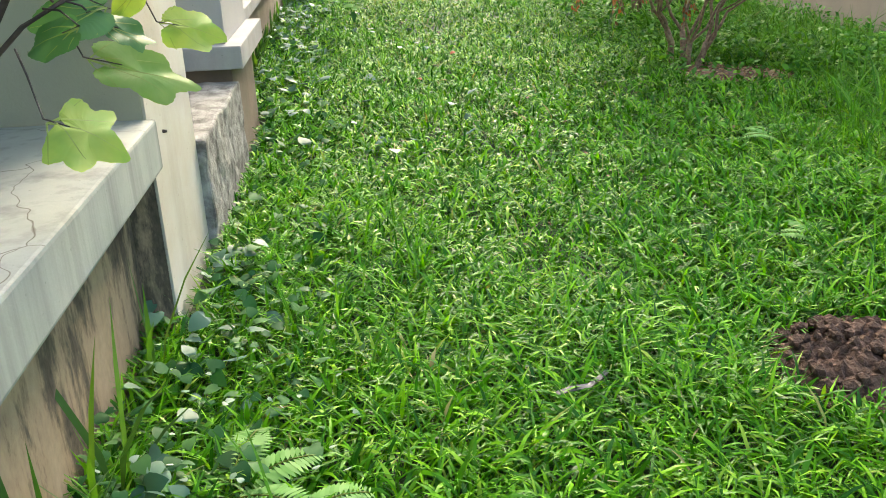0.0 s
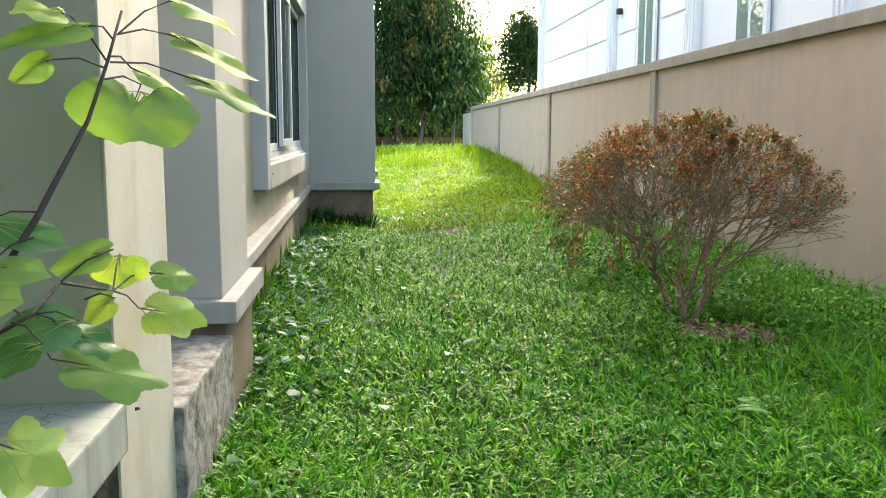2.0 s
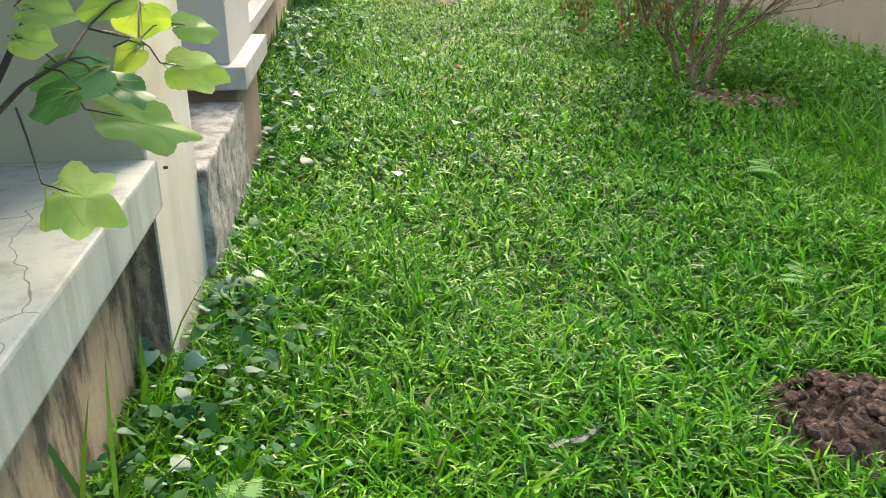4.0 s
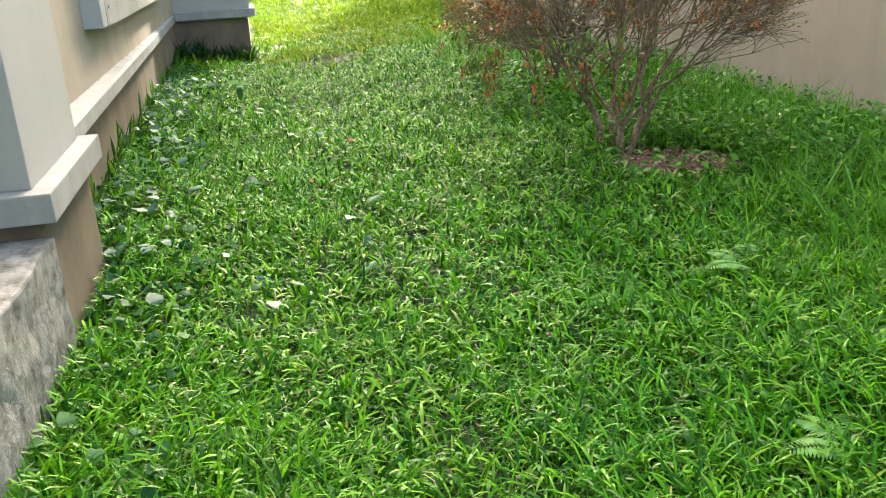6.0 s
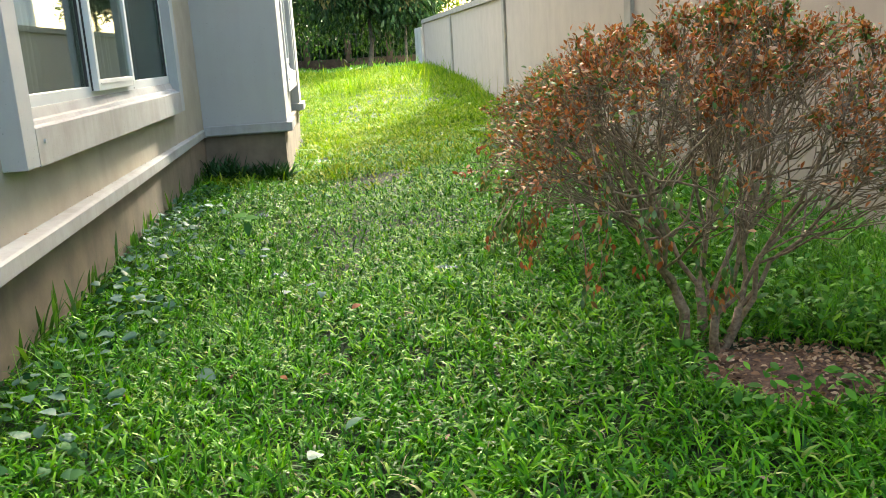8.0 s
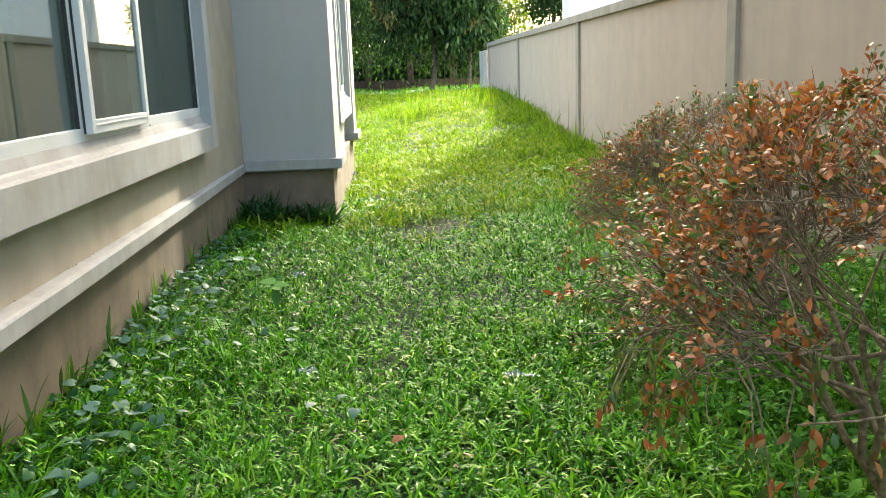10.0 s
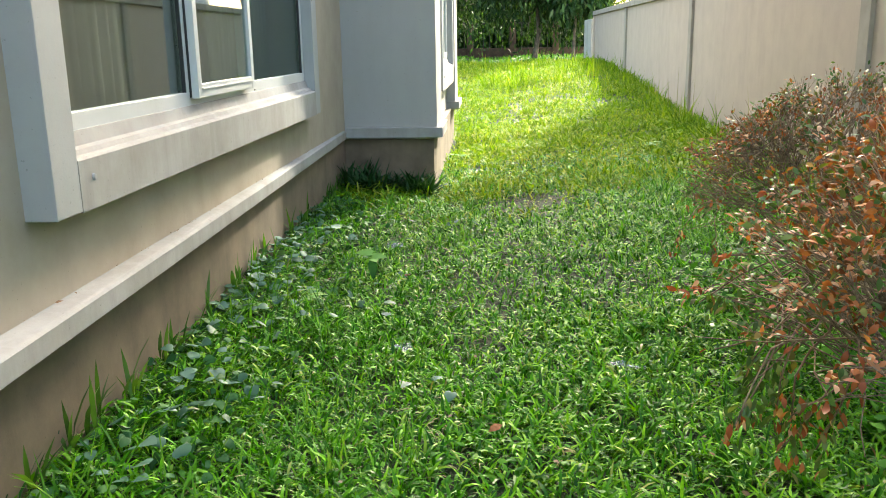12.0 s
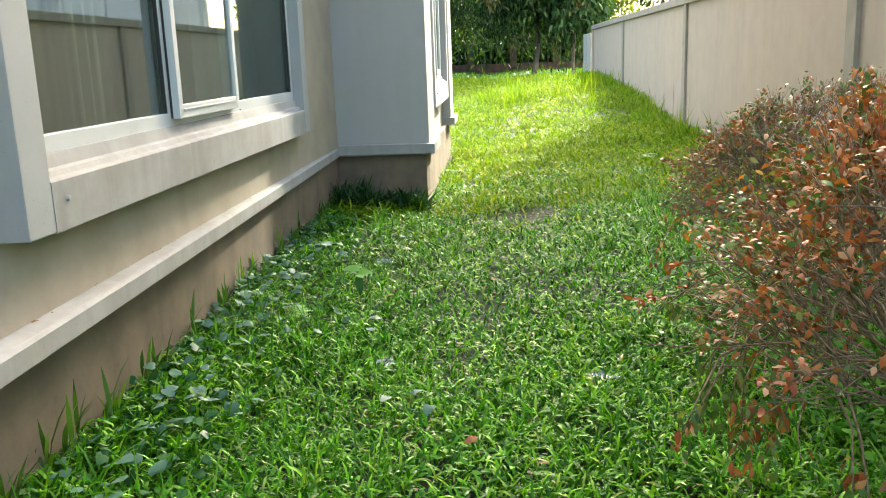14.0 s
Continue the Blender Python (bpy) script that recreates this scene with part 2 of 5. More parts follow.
_add.inputs[1].default_value = (0.22, 0.22, 0.22)
_nt.links.new(_wob.outputs["Color"], _add.inputs[0])
_nt.links.new(_ge.outputs["Position"], _add.inputs[2])
_nt.links.new(_add.outputs[0], _vo.inputs["Vector"])
_cr = ramp(_nt, _vo.outputs["Distance"], [(0.0, (1, 1, 1)), (0.0032, (0, 0, 0))])
_sep = _nt.nodes.new("ShaderNodeSeparateXYZ")
_nt.links.new(_ge.outputs["Normal"], _sep.inputs[0])
_cr = mix(_nt, ramp(_nt, _sep.outputs["Z"], [(0.6, (0, 0, 0)), (0.8, (1, 1, 1))]), (0, 0, 0), _cr)
_old = _b.inputs["Base Color"].links[0].from_socket
_nt.links.new(mix(_nt, _cr, _old, (0.10, 0.09, 0.07)), _b.inputs["Base Color"])

# ---- builders ----
rng = np.random.default_rng(7)


def link_mesh(name, verts, faces, material, parent=None, label="", smooth=False):
    me = bpy.data.meshes.new(name)
    me.from_pydata(verts, [], faces)
    me.materials.append(material)
    if smooth:
        me.polygons.foreach_set("use_smooth", np.ones(len(me.polygons), bool))
    me.update()
    ob = new(name, me)
    if parent:
        ob.parent = parent
    if label:
        ob["label"] = label
    return ob


def part(name, bm, material, parent=None, label="", smooth=False):
    me = bpy.data.meshes.new(name)
    bm.to_mesh(me)
    bm.free()
    me.materials.append(material)
    if smooth:
        me.polygons.foreach_set("use_smooth", np.ones(len(me.polygons), bool))
    ob = new(name, me)
    if parent:
        ob.parent = parent
    if label:
        ob["label"] = label
    return ob


def thing(name, label, category, at=(0, 0, 0), group="", kind=""):
    ob = new(name)
    ob.empty_display_size = 0.1
    ob.location = at
    return tagged(ob, label, category, group, kind)


def add_box(bm, x0, x1, y0, y1, z0, z1, bevel=0.006):
    r = bmesh.ops.create_cube(bm, size=1.0, matrix=Matrix.Translation(((x0 + x1) / 2, (y0 + y1) / 2, (z0 + z1) / 2)) @ Matrix.Diagonal((x1 - x0, y1 - y0, z1 - z0, 1)))
    if bevel:
        es = {e for v in r["verts"] for e in v.link_edges}
        bmesh.ops.bevel(bm, geom=list(es), offset=bevel, segments=2, profile=0.6, affect="EDGES")


def box(name, material, dims, parent=None, label="", bevel=0.006):
    bm = bmesh.new()
    add_box(bm, *dims, bevel)
    return part(name, bm, material, parent, label)


def prism(name, material, outline, y0, y1, parent=None, label=""):
    """A moulding: an outline in x and z drawn along y."""
    n = len(outline)
    v = [(x, y, z) for y in (y0, y1) for x, z in outline]
    f = [[i, (i + 1) % n, n + (i + 1) % n, n + i] for i in range(n)] + [list(range(n))[::-1], list(range(n, 2 * n))]
    ob = link_mesh(name, v, f, material, parent, label)
    bm = bmesh.new()
    bm.from_mesh(ob.data)
    bmesh.ops.recalc_face_normals(bm, faces=bm.faces)
    bm.to_mesh(ob.data)
    bm.free()
    return ob


def smooth01(a, b, v):
    t = np.clip((v - a) / (b - a), 0, 1)
    return t * t * (3 - 2 * t)


def ground_z(x, y):
    """Height of the soil: a shallow trough along the path and a rise towards the far lawn."""
    x, y = np.asarray(x, float), np.asarray(y, float)
    z = -0.03 + 0.10 * np.clip(((x - 0.95) / 1.25) ** 2, 0, 1) + 0.005 * np.clip(y, 0, 14) + 0.66 * smooth01(15, 31, y)
    z = z + 0.012 * np.sin(x * 3.1 + 1.0) * np.sin(y * 2.3) + 0.008 * np.sin(x * 7.3 + y * 5.1)
    return z


def patchy(x, y, s, seed):
    """Smooth uneven field from 0 to 1."""
    r = np.random.default_rng(seed)
    out = np.zeros_like(x)
    for k in range(7):
        a, ph, f = r.uniform(0, 6.28), r.uniform(0, 6.28), s * r.uniform(0.6, 1.9)
        out += np.sin((x * math.cos(a) + y * math.sin(a)) * f + ph)
    return np.clip(0.5 + out / 7.0, 0, 1)


def blades(name, material, x, y, length, width, lean, label, rise=0.0, az=None):
    """Arching lance-shaped blades, four triangles each, in one mesh; lean is the mean angle from the vertical."""
    n = len(x)
    az = rng.uniform(0, 2 * math.pi, n) if az is None else az
    d = np.stack([np.cos(az), np.sin(az), np.zeros(n)], 1)
    tw = az + math.pi / 2 + rng.normal(0, 0.25, n)
    w = np.stack([np.cos(tw), np.sin(tw), rng.normal(0, 0.28, n)], 1)
    p = np.stack([x, y, ground_z(x, y) + rise - 0.012], 1)
    up = np.array([0, 0, 1.0])
    v = np.zeros((n, 6, 3))
    v[:, 0] = p
    for k, (ds, bend, ws) in enumerate(((0.34, 0.45, 0.92), (0.34, 1.02, 0.80), (0.32, 1.38, 0.0))):
        a = lean * bend
        p = p + (np.sin(a) * length * ds)[:, None] * d + (np.cos(a) * length * ds)[:, None] * up
        if k < 2:
            v[:, 1 + 2 * k] = p - w * (width * ws * 0.5)[:, None]
            v[:, 2 + 2 * k] = p + w * (width * ws * 0.5)[:, None]
    v[:, 5] = p
    idx = np.arange(n)[:, None] * 6
    tri = np.concatenate([idx + np.array(t) for t in ((0, 2, 1), (1, 2, 4), (1, 4, 3), (3, 4, 5))], 1).reshape(-1, 3)
    ob = raw_mesh(name, v.reshape(-1, 3), tri, material)
    ob.data.polygons.foreach_set("use_smooth", np.ones(len(ob.data.polygons), bool))
    return tagged(ob, label, "grass", kind="stuff")


def raw_mesh(name, v, tri, material, parent=None):
    me = bpy.data.meshes.new(name)
    me.vertices.add(len(v))
    me.vertices.foreach_set("co", np.ascontiguousarray(v, np.float32).ravel())
    me.loops.add(len(tri) * 3)
    me.loops.foreach_set("vertex_index", np.ascontiguousarray(tri, np.int32).ravel())
    me.polygons.add(len(tri))
    me.polygons.foreach_set("loop_start", np.arange(len(tri), dtype=np.int32) * 3)
    me.materials.append(material)
    me.update(calc_edges=True)
    me.validate()
    ob = new(name, me)
    if parent:
        ob.parent = parent
    return ob


def leaves(name, material, pos, axis, normal, length, width, parent=None, fold=0.25, round_=False):
    """Pointed or round leaves folded along the midrib; pos is the leaf's base."""
    n = len(pos)
    axis = axis / np.linalg.norm(axis, axis=1)[:, None]
    side = np.cross(axis, normal)
    side /= np.linalg.norm(side, axis=1)[:, None] + 1e-9
    nor = np.cross(side, axis)
    prof = ((-0.13, 0.52), (0.06, 0.93), (0.34, 1.0), (0.63, 0.72), (0.86, 0.34)) if round_ else ((0.3, 0.8), (0.6, 0.9), (0.85, 0.4))
    m = len(prof)
    v = np.zeros((n, 2 * m + 2, 3))
    L, W = length[:, None], width[:, None]
    v[:, 0] = pos
    for k, (s, ws) in enumerate(prof):
        c = pos + axis * L * s - nor * L * (0.12 * s * s)
        v[:, 1 + 2 * k] = c - side * W * ws * 0.5 + nor * W * fold * ws * 0.5
        v[:, 2 + 2 * k] = c + side * W * ws * 0.5 + nor * W * fold * ws * 0.5
    v[:, 2 * m + 1] = pos + axis * L - nor * L * 0.12
    idx = np.arange(n)[:, None] * (2 * m + 2)
    t = [(0, 1, 3), (0, 3, 4), (0, 4, 2)] if round_ else [(0, 1, 2), (1, 3, 4), (1, 4, 2)]
    for k in range(1, m - 1):
        a = 1 + 2 * k
        t += [(a, a + 2, a + 3), (a, a + 3, a + 1)]
    t.append((2 * m - 1, 2 * m + 1, 2 * m))
    tri = np.concatenate([idx + np.array(q) for q in t], 1).reshape(-1, 3)
    return raw_mesh(name, v.reshape(-1, 3), tri, material, parent)


class Tubes:
    """Tapered limbs gathered in one mesh."""

    def __init__(self, sides=5):
        self.v, self.f, self.n = [], [], sides

    def add(self, pts, radii):
        pts = [Vector(p) for p in pts]
        start = len(self.v)
        for i, p in enumerate(pts):
            t = (pts[min(i + 1, len(pts) - 1)] - pts[max(i - 1, 0)]).normalized()
            a = t.orthogonal().normalized()
            b = t.cross(a)
            for k in range(self.n):
                u = 2 * math.pi * k / self.n
                self.v.append(tuple(p + (a * math.cos(u) + b * math.sin(u)) * radii[i]))
        for i in range(len(pts) - 1):
            for k in range(self.n):
                k2 = (k + 1) % self.n
                self.f.append((start + i * self.n + k, start + i * self.n + k2, start + (i + 1) * self.n + k2, start + (i + 1) * self.n + k))
        self.f.append(tuple(start + (len(pts) - 1) * self.n + k for k in range(self.n)))

    def finish(self, name, material, parent=None, label=""):
        return link_mesh(name, self.v, self.f, material, parent, label, smooth=True)


# ---- ground ----
def build_ground():
    def grid(xs, ys, lift=0.0):
        X, Y = np.meshgrid(xs, ys)
        Z = ground_z(X, Y) + lift
        nx, ny = len(xs), len(ys)
        v = np.stack([X, Y, Z], 2).reshape(-1, 3)
        i = (np.arange(ny - 1)[:, None] * nx + np.arange(nx - 1)).ravel()
        q = np.stack([i, i + 1, i + nx + 1, i + nx], 1)
        return v, q
    xs = np.concatenate([np.array([-1500, -300, -80, -25, -8]), np.arange(-2, 6.01, 0.12), np.array([8, 12, 25, 80, 300, 1500])])
    ys = np.concatenate([np.array([-1500, -300, -60, -12, -4]), np.arange(-1, 15.01, 0.12), np.arange(15.5, 36, 0.6), np.array([40, 50, 80, 300, 1500])])
    v, q = grid(xs, ys)
    ob = link_mesh("ground", v.tolist(), q.tolist(), M_GROUND, smooth=True)
    tagged(ob, "uneven lawn soil under green grass", "ground", kind="structure")


build_ground()

# ---- the house ----
WALL_X, BASE_X, TOP = -0.42, -0.45, 6.2
LEDGE_X = -0.40


def build_house():
    # main wall with the window opening
    bm = bmesh.new()
    Y0, Y1, WZ0, WZ1 = 7.18, 11.27, 1.22, 2.85
    for d in ((-0.72, WALL_X, 5.3, Y0, 0.6, TOP), (-0.72, WALL_X, Y1, 13.4, 0.6, TOP), (-0.72, WALL_X, Y0, Y1, 0.6, WZ0), (-0.72, WALL_X, Y0, Y1, WZ1, TOP)):
        add_box(bm, *d, 0)
    tagged(part("wall_1", bm, M_BEIGE), "beige painted house wall under the window", "wall", kind="structure")
    # base course
    b = box("baseboard", M_BASE, (-0.9, BASE_X + 0.02, 5.3, 13.4, -0.3, 0.609), bevel=0.004)
    tagged(b, "stained brown concrete base of the house", "base", kind="structure")
    # ledge along the wall, with a sloping top
    led = prism("trim", M_TRIM, [(-0.62, 0.61), (LEDGE_X, 0.61), (LEDGE_X, 0.685), (LEDGE_X - 0.012, 0.695), (WALL_X - 0.03, 0.708), (-0.62, 0.708)], 5.36, 13.111)
    for v in led.data.vertices:      # the ledge narrows towards the far corner
        if v.co.x > -0.5 and v.co.y < 6:
            v.co.x += 0.10 if v.co.x > -0.43 else 0.015
    tagged(led, "painted ledge with worn top along the house wall", "ledge", kind="structure")


def build_block():
    # the part of the house that stands forward
    bm = bmesh.new()
    add_box(bm, -0.9, 0.538, 13.19, 14.0, 0.6, TOP, 0.004)
    add_box(bm, -0.9, 0.43, 14.0, 17.0, 0.6, 1.3, 0)
    add_box(bm, -0.9, 0.43, 14.0, 17.0, 2.9, TOP, 0)
    add_box(bm, -0.9, 0.56, 17.0, 17.8, 0.6, TOP, 0.004)
    tagged(part("wall_2", bm, M_WALL), "smooth grey painted house wall", "wall", kind="structure")
    b = box("baseboard", M_BASE, (-0.9, 0.50, 13.215, 17.75, -0.3, 0.62), bevel=0.004)
    tagged(b, "stained brown concrete base of the house", "base", kind="structure")
    bm = bmesh.new()
    add_box(bm, LEDGE_X, 0.60, 13.112, 14.02, 0.618, 0.722, 0.008)
    add_box(bm, -0.5, 0.62, 16.94, 17.88, 0.618, 0.722, 0.008)
    tagged(part("trim", bm, M_TRIM), "pale painted ledge round the projecting wall", "ledge", kind="structure")


def build_window(x_wall, x_face, y0, y1, z_bot, z_sill, z_top, jamb, name, split=None):
    """A window in a projecting painted surround, with aluminium frames and one top-hung sash pushed open."""
    w = thing(name, "white aluminium window in a projecting painted surround", "window", kind="structure")
    bm = bmesh.new()
    add_box(bm, x_wall - 0.01, x_face, y0, y0 + jamb, z_bot + 0.003, z_top + 0.2, 0.005)
    add_box(bm, x_wall - 0.01, x_face, y1 - jamb, y1, z_bot + 0.003, z_top + 0.2, 0.005)
    add_box(bm, x_wall - 0.01, x_face, y0 + jamb, y1 - jamb, z_top, z_top + 0.2, 0.005)
    part("surround", bm, M_SURROUND, w)
    xg = x_face - 0.085
    prism("window_sill", M_TRIM, [(x_wall - 0.01, z_bot), (x_face + 0.002, z_bot), (x_face + 0.002, z_sill - 0.008), (x_face - 0.008, z_sill), (x_face - 0.03, z_sill + 0.004), (x_face - 0.04, z_sill + 0.022), (xg + 0.022, z_sill + 0.030), (xg + 0.008, z_sill + 0.082), (x_wall - 0.15, z_sill + 0.082)], y0 + jamb - 0.002, y1 - jamb + 0.002, w)
    a0, a1, zb = y0 + jamb, y1 - jamb, z_sill + 0.055
    if split is None:
        split = (a0 + (a1 - a0) * 0.35, a0 + (a1 - a0) * 0.62)
    bm = bmesh.new()
    add_box(bm, xg - 0.05, xg, a0, a1, zb + 0.02, zb + 0.092, 0.004)
    add_box(bm, xg - 0.05, xg, a0, a1, z_top - 0.06, z_top, 0.004)
    for yy in (a0, split[0] - 0.05, split[1], a1 - 0.05):
        add_box(bm, xg - 0.049, xg - 0.001, yy, yy + 0.05, zb + 0.085, z_top - 0.06, 0.003)
    part("window_frame", bm, M_ALU, w)
    for p0, p1 in ((a0 + 0.05, split[0] - 0.05), (split[1] + 0.05, a1 - 0.05)):
        pn = box("pane", M_GLASS, (xg - 0.03, xg - 0.024, p0, p1, zb + 0.085, z_top - 0.06), w, bevel=0)
        pn.visible_shadow = False
        box("gasket", M_RUBBER, (xg - 0.022, xg - 0.004, p1 - 0.009, p1, zb + 0.086, z_top - 0.061), w, bevel=0)
    for yy in (a0 + 0.09, split[1] + 0.16):
        box("weep_slot", M_RUBBER, (xg - 0.002, xg + 0.0015, yy, yy + 0.03, zb + 0.034, zb + 0.042), w, bevel=0)
    bm = bmesh.new()
    bmesh.ops.create_cone(bm, cap_ends=True, segments=12, radius1=0.013, radius2=0.010, depth=0.012, matrix=Matrix.Translation((x_face + 0.006, y0 + jamb + 0.10, z_sill - 0.075)) @ Matrix.Rotation(radians(90), 4, "Y"))
    part("plug", bm, M_SURROUND, w, "small white plastic plug")
    # top-hung sash
    h = z_top - 0.07 - zb - 0.06
    s = thing("sash", "", "")
    for k in ("label", "category"):
        if k in s:
            del s[k]
    s.parent = w
    s.location = (xg + 0.012, 0, z_top - 0.07)
    s0, s1 = split[0] - 0.02, split[1] + 0.01
    bm = bmesh.new()
    add_box(bm, 0, 0.038, s0, s0 + 0.055, -h, 0, 0.004)
    add_box(bm, 0, 0.038, s1 - 0.055, s1, -h, 0, 0.004)
    add_box(bm, 0.001, 0.037, s0 + 0.055, s1 - 0.055, -h, -h + 0.07, 0.004)
    add_box(bm, 0.001, 0.037, s0 + 0.055, s1 - 0.055, -0.05, 0, 0.004)
    add_box(bm, 0.0371, 0.043, s0 + 0.055, s1 - 0.055, -h + 0.042, -h + 0.048, 0)
    part("sash_frame", bm, M_ALU, s)
    bm = bmesh.new()
    add_box(bm, -0.014, -0.001, s0 + 0.004, s0 + 0.016, -h + 0.004, 0, 0)
    add_box(bm, -0.014, -0.001, s0 + 0.016, s1 - 0.01, -h + 0.004, -h + 0.014, 0)
    part("gasket", bm, M_RUBBER, s)
    pn = box("pane", M_GLASS, (0.014, 0.02, s0 + 0.05, s1 - 0.05, -h + 0.065, -0.045), s, bevel=0)
    pn.visible_shadow = False
    return w


def build_room():
    bm = bmesh.new()
    x0, x1, y0, y1, z0, z1 = -4.2, -0.73, 5.5, 12.9, 0.65, 3.2
    for d in ((x0 - 0.1, x0, y0, y1, z0, z1), (x0, x1, y0 - 0.1, y0, z0, z1), (x0, x1, y1, y1 + 0.1, z0, z1)):
        add_box(bm, *d, 0)
    tagged(part("wall_3", bm, M_ROOM), "plain inner walls of a dim room", "wall", kind="structure")
    tagged(box("floor", M_ROOM, (x0, x1, y0, y1, z0 - 0.1, z0), bevel=0), "plain floor of a dim room", "floor", kind="structure")
    tagged(box("ceiling", M_ROOM, (x0, x1, y0, y1, z1, z1 + 0.1), bevel=0), "plain ceiling of a dim room", "ceiling", kind="structure")


def curtain(y0, y1, label):
    n = 90
    v, f = [], []
    for i in range(n + 1):
        y = y0 + (y1 - y0) * i / n
        x = -0.66 + 0.018 * math.sin(i * 0.9) + 0.008 * math.sin(i * 2.3)
        v += [(x, y, 0.66), (x, y, 3.0), (x - 0.006, y, 0.66), (x - 0.006, y, 3.0)]
    for i in range(n):
        k = 4 * i
        f += [(k, k + 4, k + 5, k + 1), (k + 3, k + 7, k + 6, k + 2)]
    tagged(link_mesh("curtain", v, f, M_CURTAIN, smooth=True), label, "curtain")


def build_columns():
    # wide pier that the low wall runs into
    p = box("wall_4", M_PORCH, (-1.6, -0.246, 2.765, 3.40, -0.3, TOP), bevel=0.004)
    # sunlight on this side of the pier is painted as a thin white layer
    box("facing", M_PIER, (-0.2462, -0.238, 2.763, 3.402, -0.3, TOP), p, "thin white layer for the sunlit side, with brown stains low down", bevel=0.002)
    box("stained_foot", M_MOULD, (-0.7, -0.2465, 2.7595, 2.7655, -0.3, 0.596), p, "brown stained lower face", bevel=0)
    for yy, zz in ((2.93, 0.66), (3.05, 0.73)):
        bm = bmesh.new()
        bmesh.ops.create_cone(bm, cap_ends=True, segments=8, radius1=0.006, radius2=0.004, depth=0.014, matrix=Matrix.Translation((-0.233, yy, zz)) @ Matrix.Rotation(radians(90), 4, "Y"))
        part("nail", bm, M_STEM, p, "short rusty nail")
    # unseen end wall and ceiling, added to block sky light from the pier
    tagged(box("shade_wall", M_PORCH, (-1.75, -0.25, -3.2, -3.0, -0.3, TOP), bevel=0.004), "unseen grey end wall added to keep sky light out of the porch", "wall", kind="structure")
    tagged(box("shade_ceiling", M_PORCH, (-1.6, 0.1, -3.0, 2.76, 2.5, 2.65), bevel=0.004), "unseen plain ceiling added to darken the porch", "ceiling", kind="structure")
    tagged(p, "grey painted pier, sun on one side painted white, stained lower part", "pier", kind="structure")
    c = thing("column", "square grey painted column on a projecting plinth slab", "column", (-0.5, 4.9, 0), kind="structure")
    inv = Matrix.Translation((0.5, -4.9, 0))
    for nm, mt, d, bv in (("shaft", M_WALL, (-1.0, -0.247, 4.495, 5.36, 0.68, TOP), 0.006), ("plinth", M_TRIM, (-1.0, -0.172, 4.42, 5.447, 0.575, 0.68), 0.007), ("foot", M_BASE, (-1.0, -0.235, 4.49, 5.38, -0.3, 0.575), 0.005)):
        o = box(nm, mt, d, c, bevel=bv)
        o.matrix_parent_inverse = inv
    s = bmesh.new()
    add_box(s, -0.9, -0.205, 3.401, 4.485, -0.3, 0.515, 0.012)
    bmesh.ops.subdivide_edges(s, edges=[e for e in s.edges if e.calc_length() > 0.2], cuts=14, use_grid_fill=True)
    for v in s.verts:
        v.co += Vector(noise.noise_vector(v.co * 7)) * 0.012 + Vector(noise.noise_vector(v.co * 23)) * 0.005
    tagged(part("footing", s, M_STUB), "rough grey concrete footing with crumbling edges", "footing", kind="structure")
    # low wall with an overhanging slab
    lw = box("wall_5", M_MOULD, (-1.4, -0.325, -3.0, 2.759, -0.3, 0.597), bevel=0.004)
    tagged(lw, "beige low wall with black mould stains", "low wall", kind="structure")
    cp = box("coping", M_SLAB, (-1.6, -0.213, -3.0, 2.764, 0.597, 0.735), bevel=0.009)
    tagged(cp, "white cracked coping slab on the low wall", "coping", kind="structure")
    bk = box("wall_6", M_PORCH, (-1.75, -1.6, -3.0, 13.2, -0.3, TOP), bevel=0)
    tagged(bk, "grey house wall behind the low wall", "wall", kind="structure")


build_house()
build_block()
build_window(WALL_X, -0.308, 6.995, 11.43, 1.017, 1.205, 2.85, 0.18, "window_1", (8.60, 9.60))
build_window(0.43, 0.55, 14.2, 16.8, 1.02, 1.25, 2.85, 0.14, "window_2")
build_room()
curtain(7.2, 8.55, "pale beige curtain hanging behind the window")
curtain(9.75, 11.2, "pale beige curtain hanging behind the window")
build_columns()

# ---- boundary wall ----
def build_boundary():
    wl = box("wall_7", M_FENCE, (4.42, 4.56, -8.0, 33.8, -0.5, 2.30), bevel=0)
    tagged(wl, "beige rendered boundary wall", "boundary wall", kind="structure")
    bm = bmesh.new()
    add_box(bm, 4.36, 4.62, -8.0, 33.86, 2.30, 2.43, 0.01)
    part("coping", bm, M_COPING, wl, "grey weathered coping with dark streaks")
    for y in (-1.7, 5.3, 12.33, 19.33, 26.7, 33.7):
        box("post", M_COPING if y < 30 else M_FENCE, (4.375, 4.421, y - 0.11, y + 0.11, -0.5, 2.299), wl, bevel=0.006)
    e = box("wall_8", M_PIER, (4.33, 4.5, 33.9, 36.2, -0.5, 2.2), bevel=0.01)
    tagged(e, "white gate pier at the end of the boundary wall", "gate pier", kind="structure")


build_boundary()


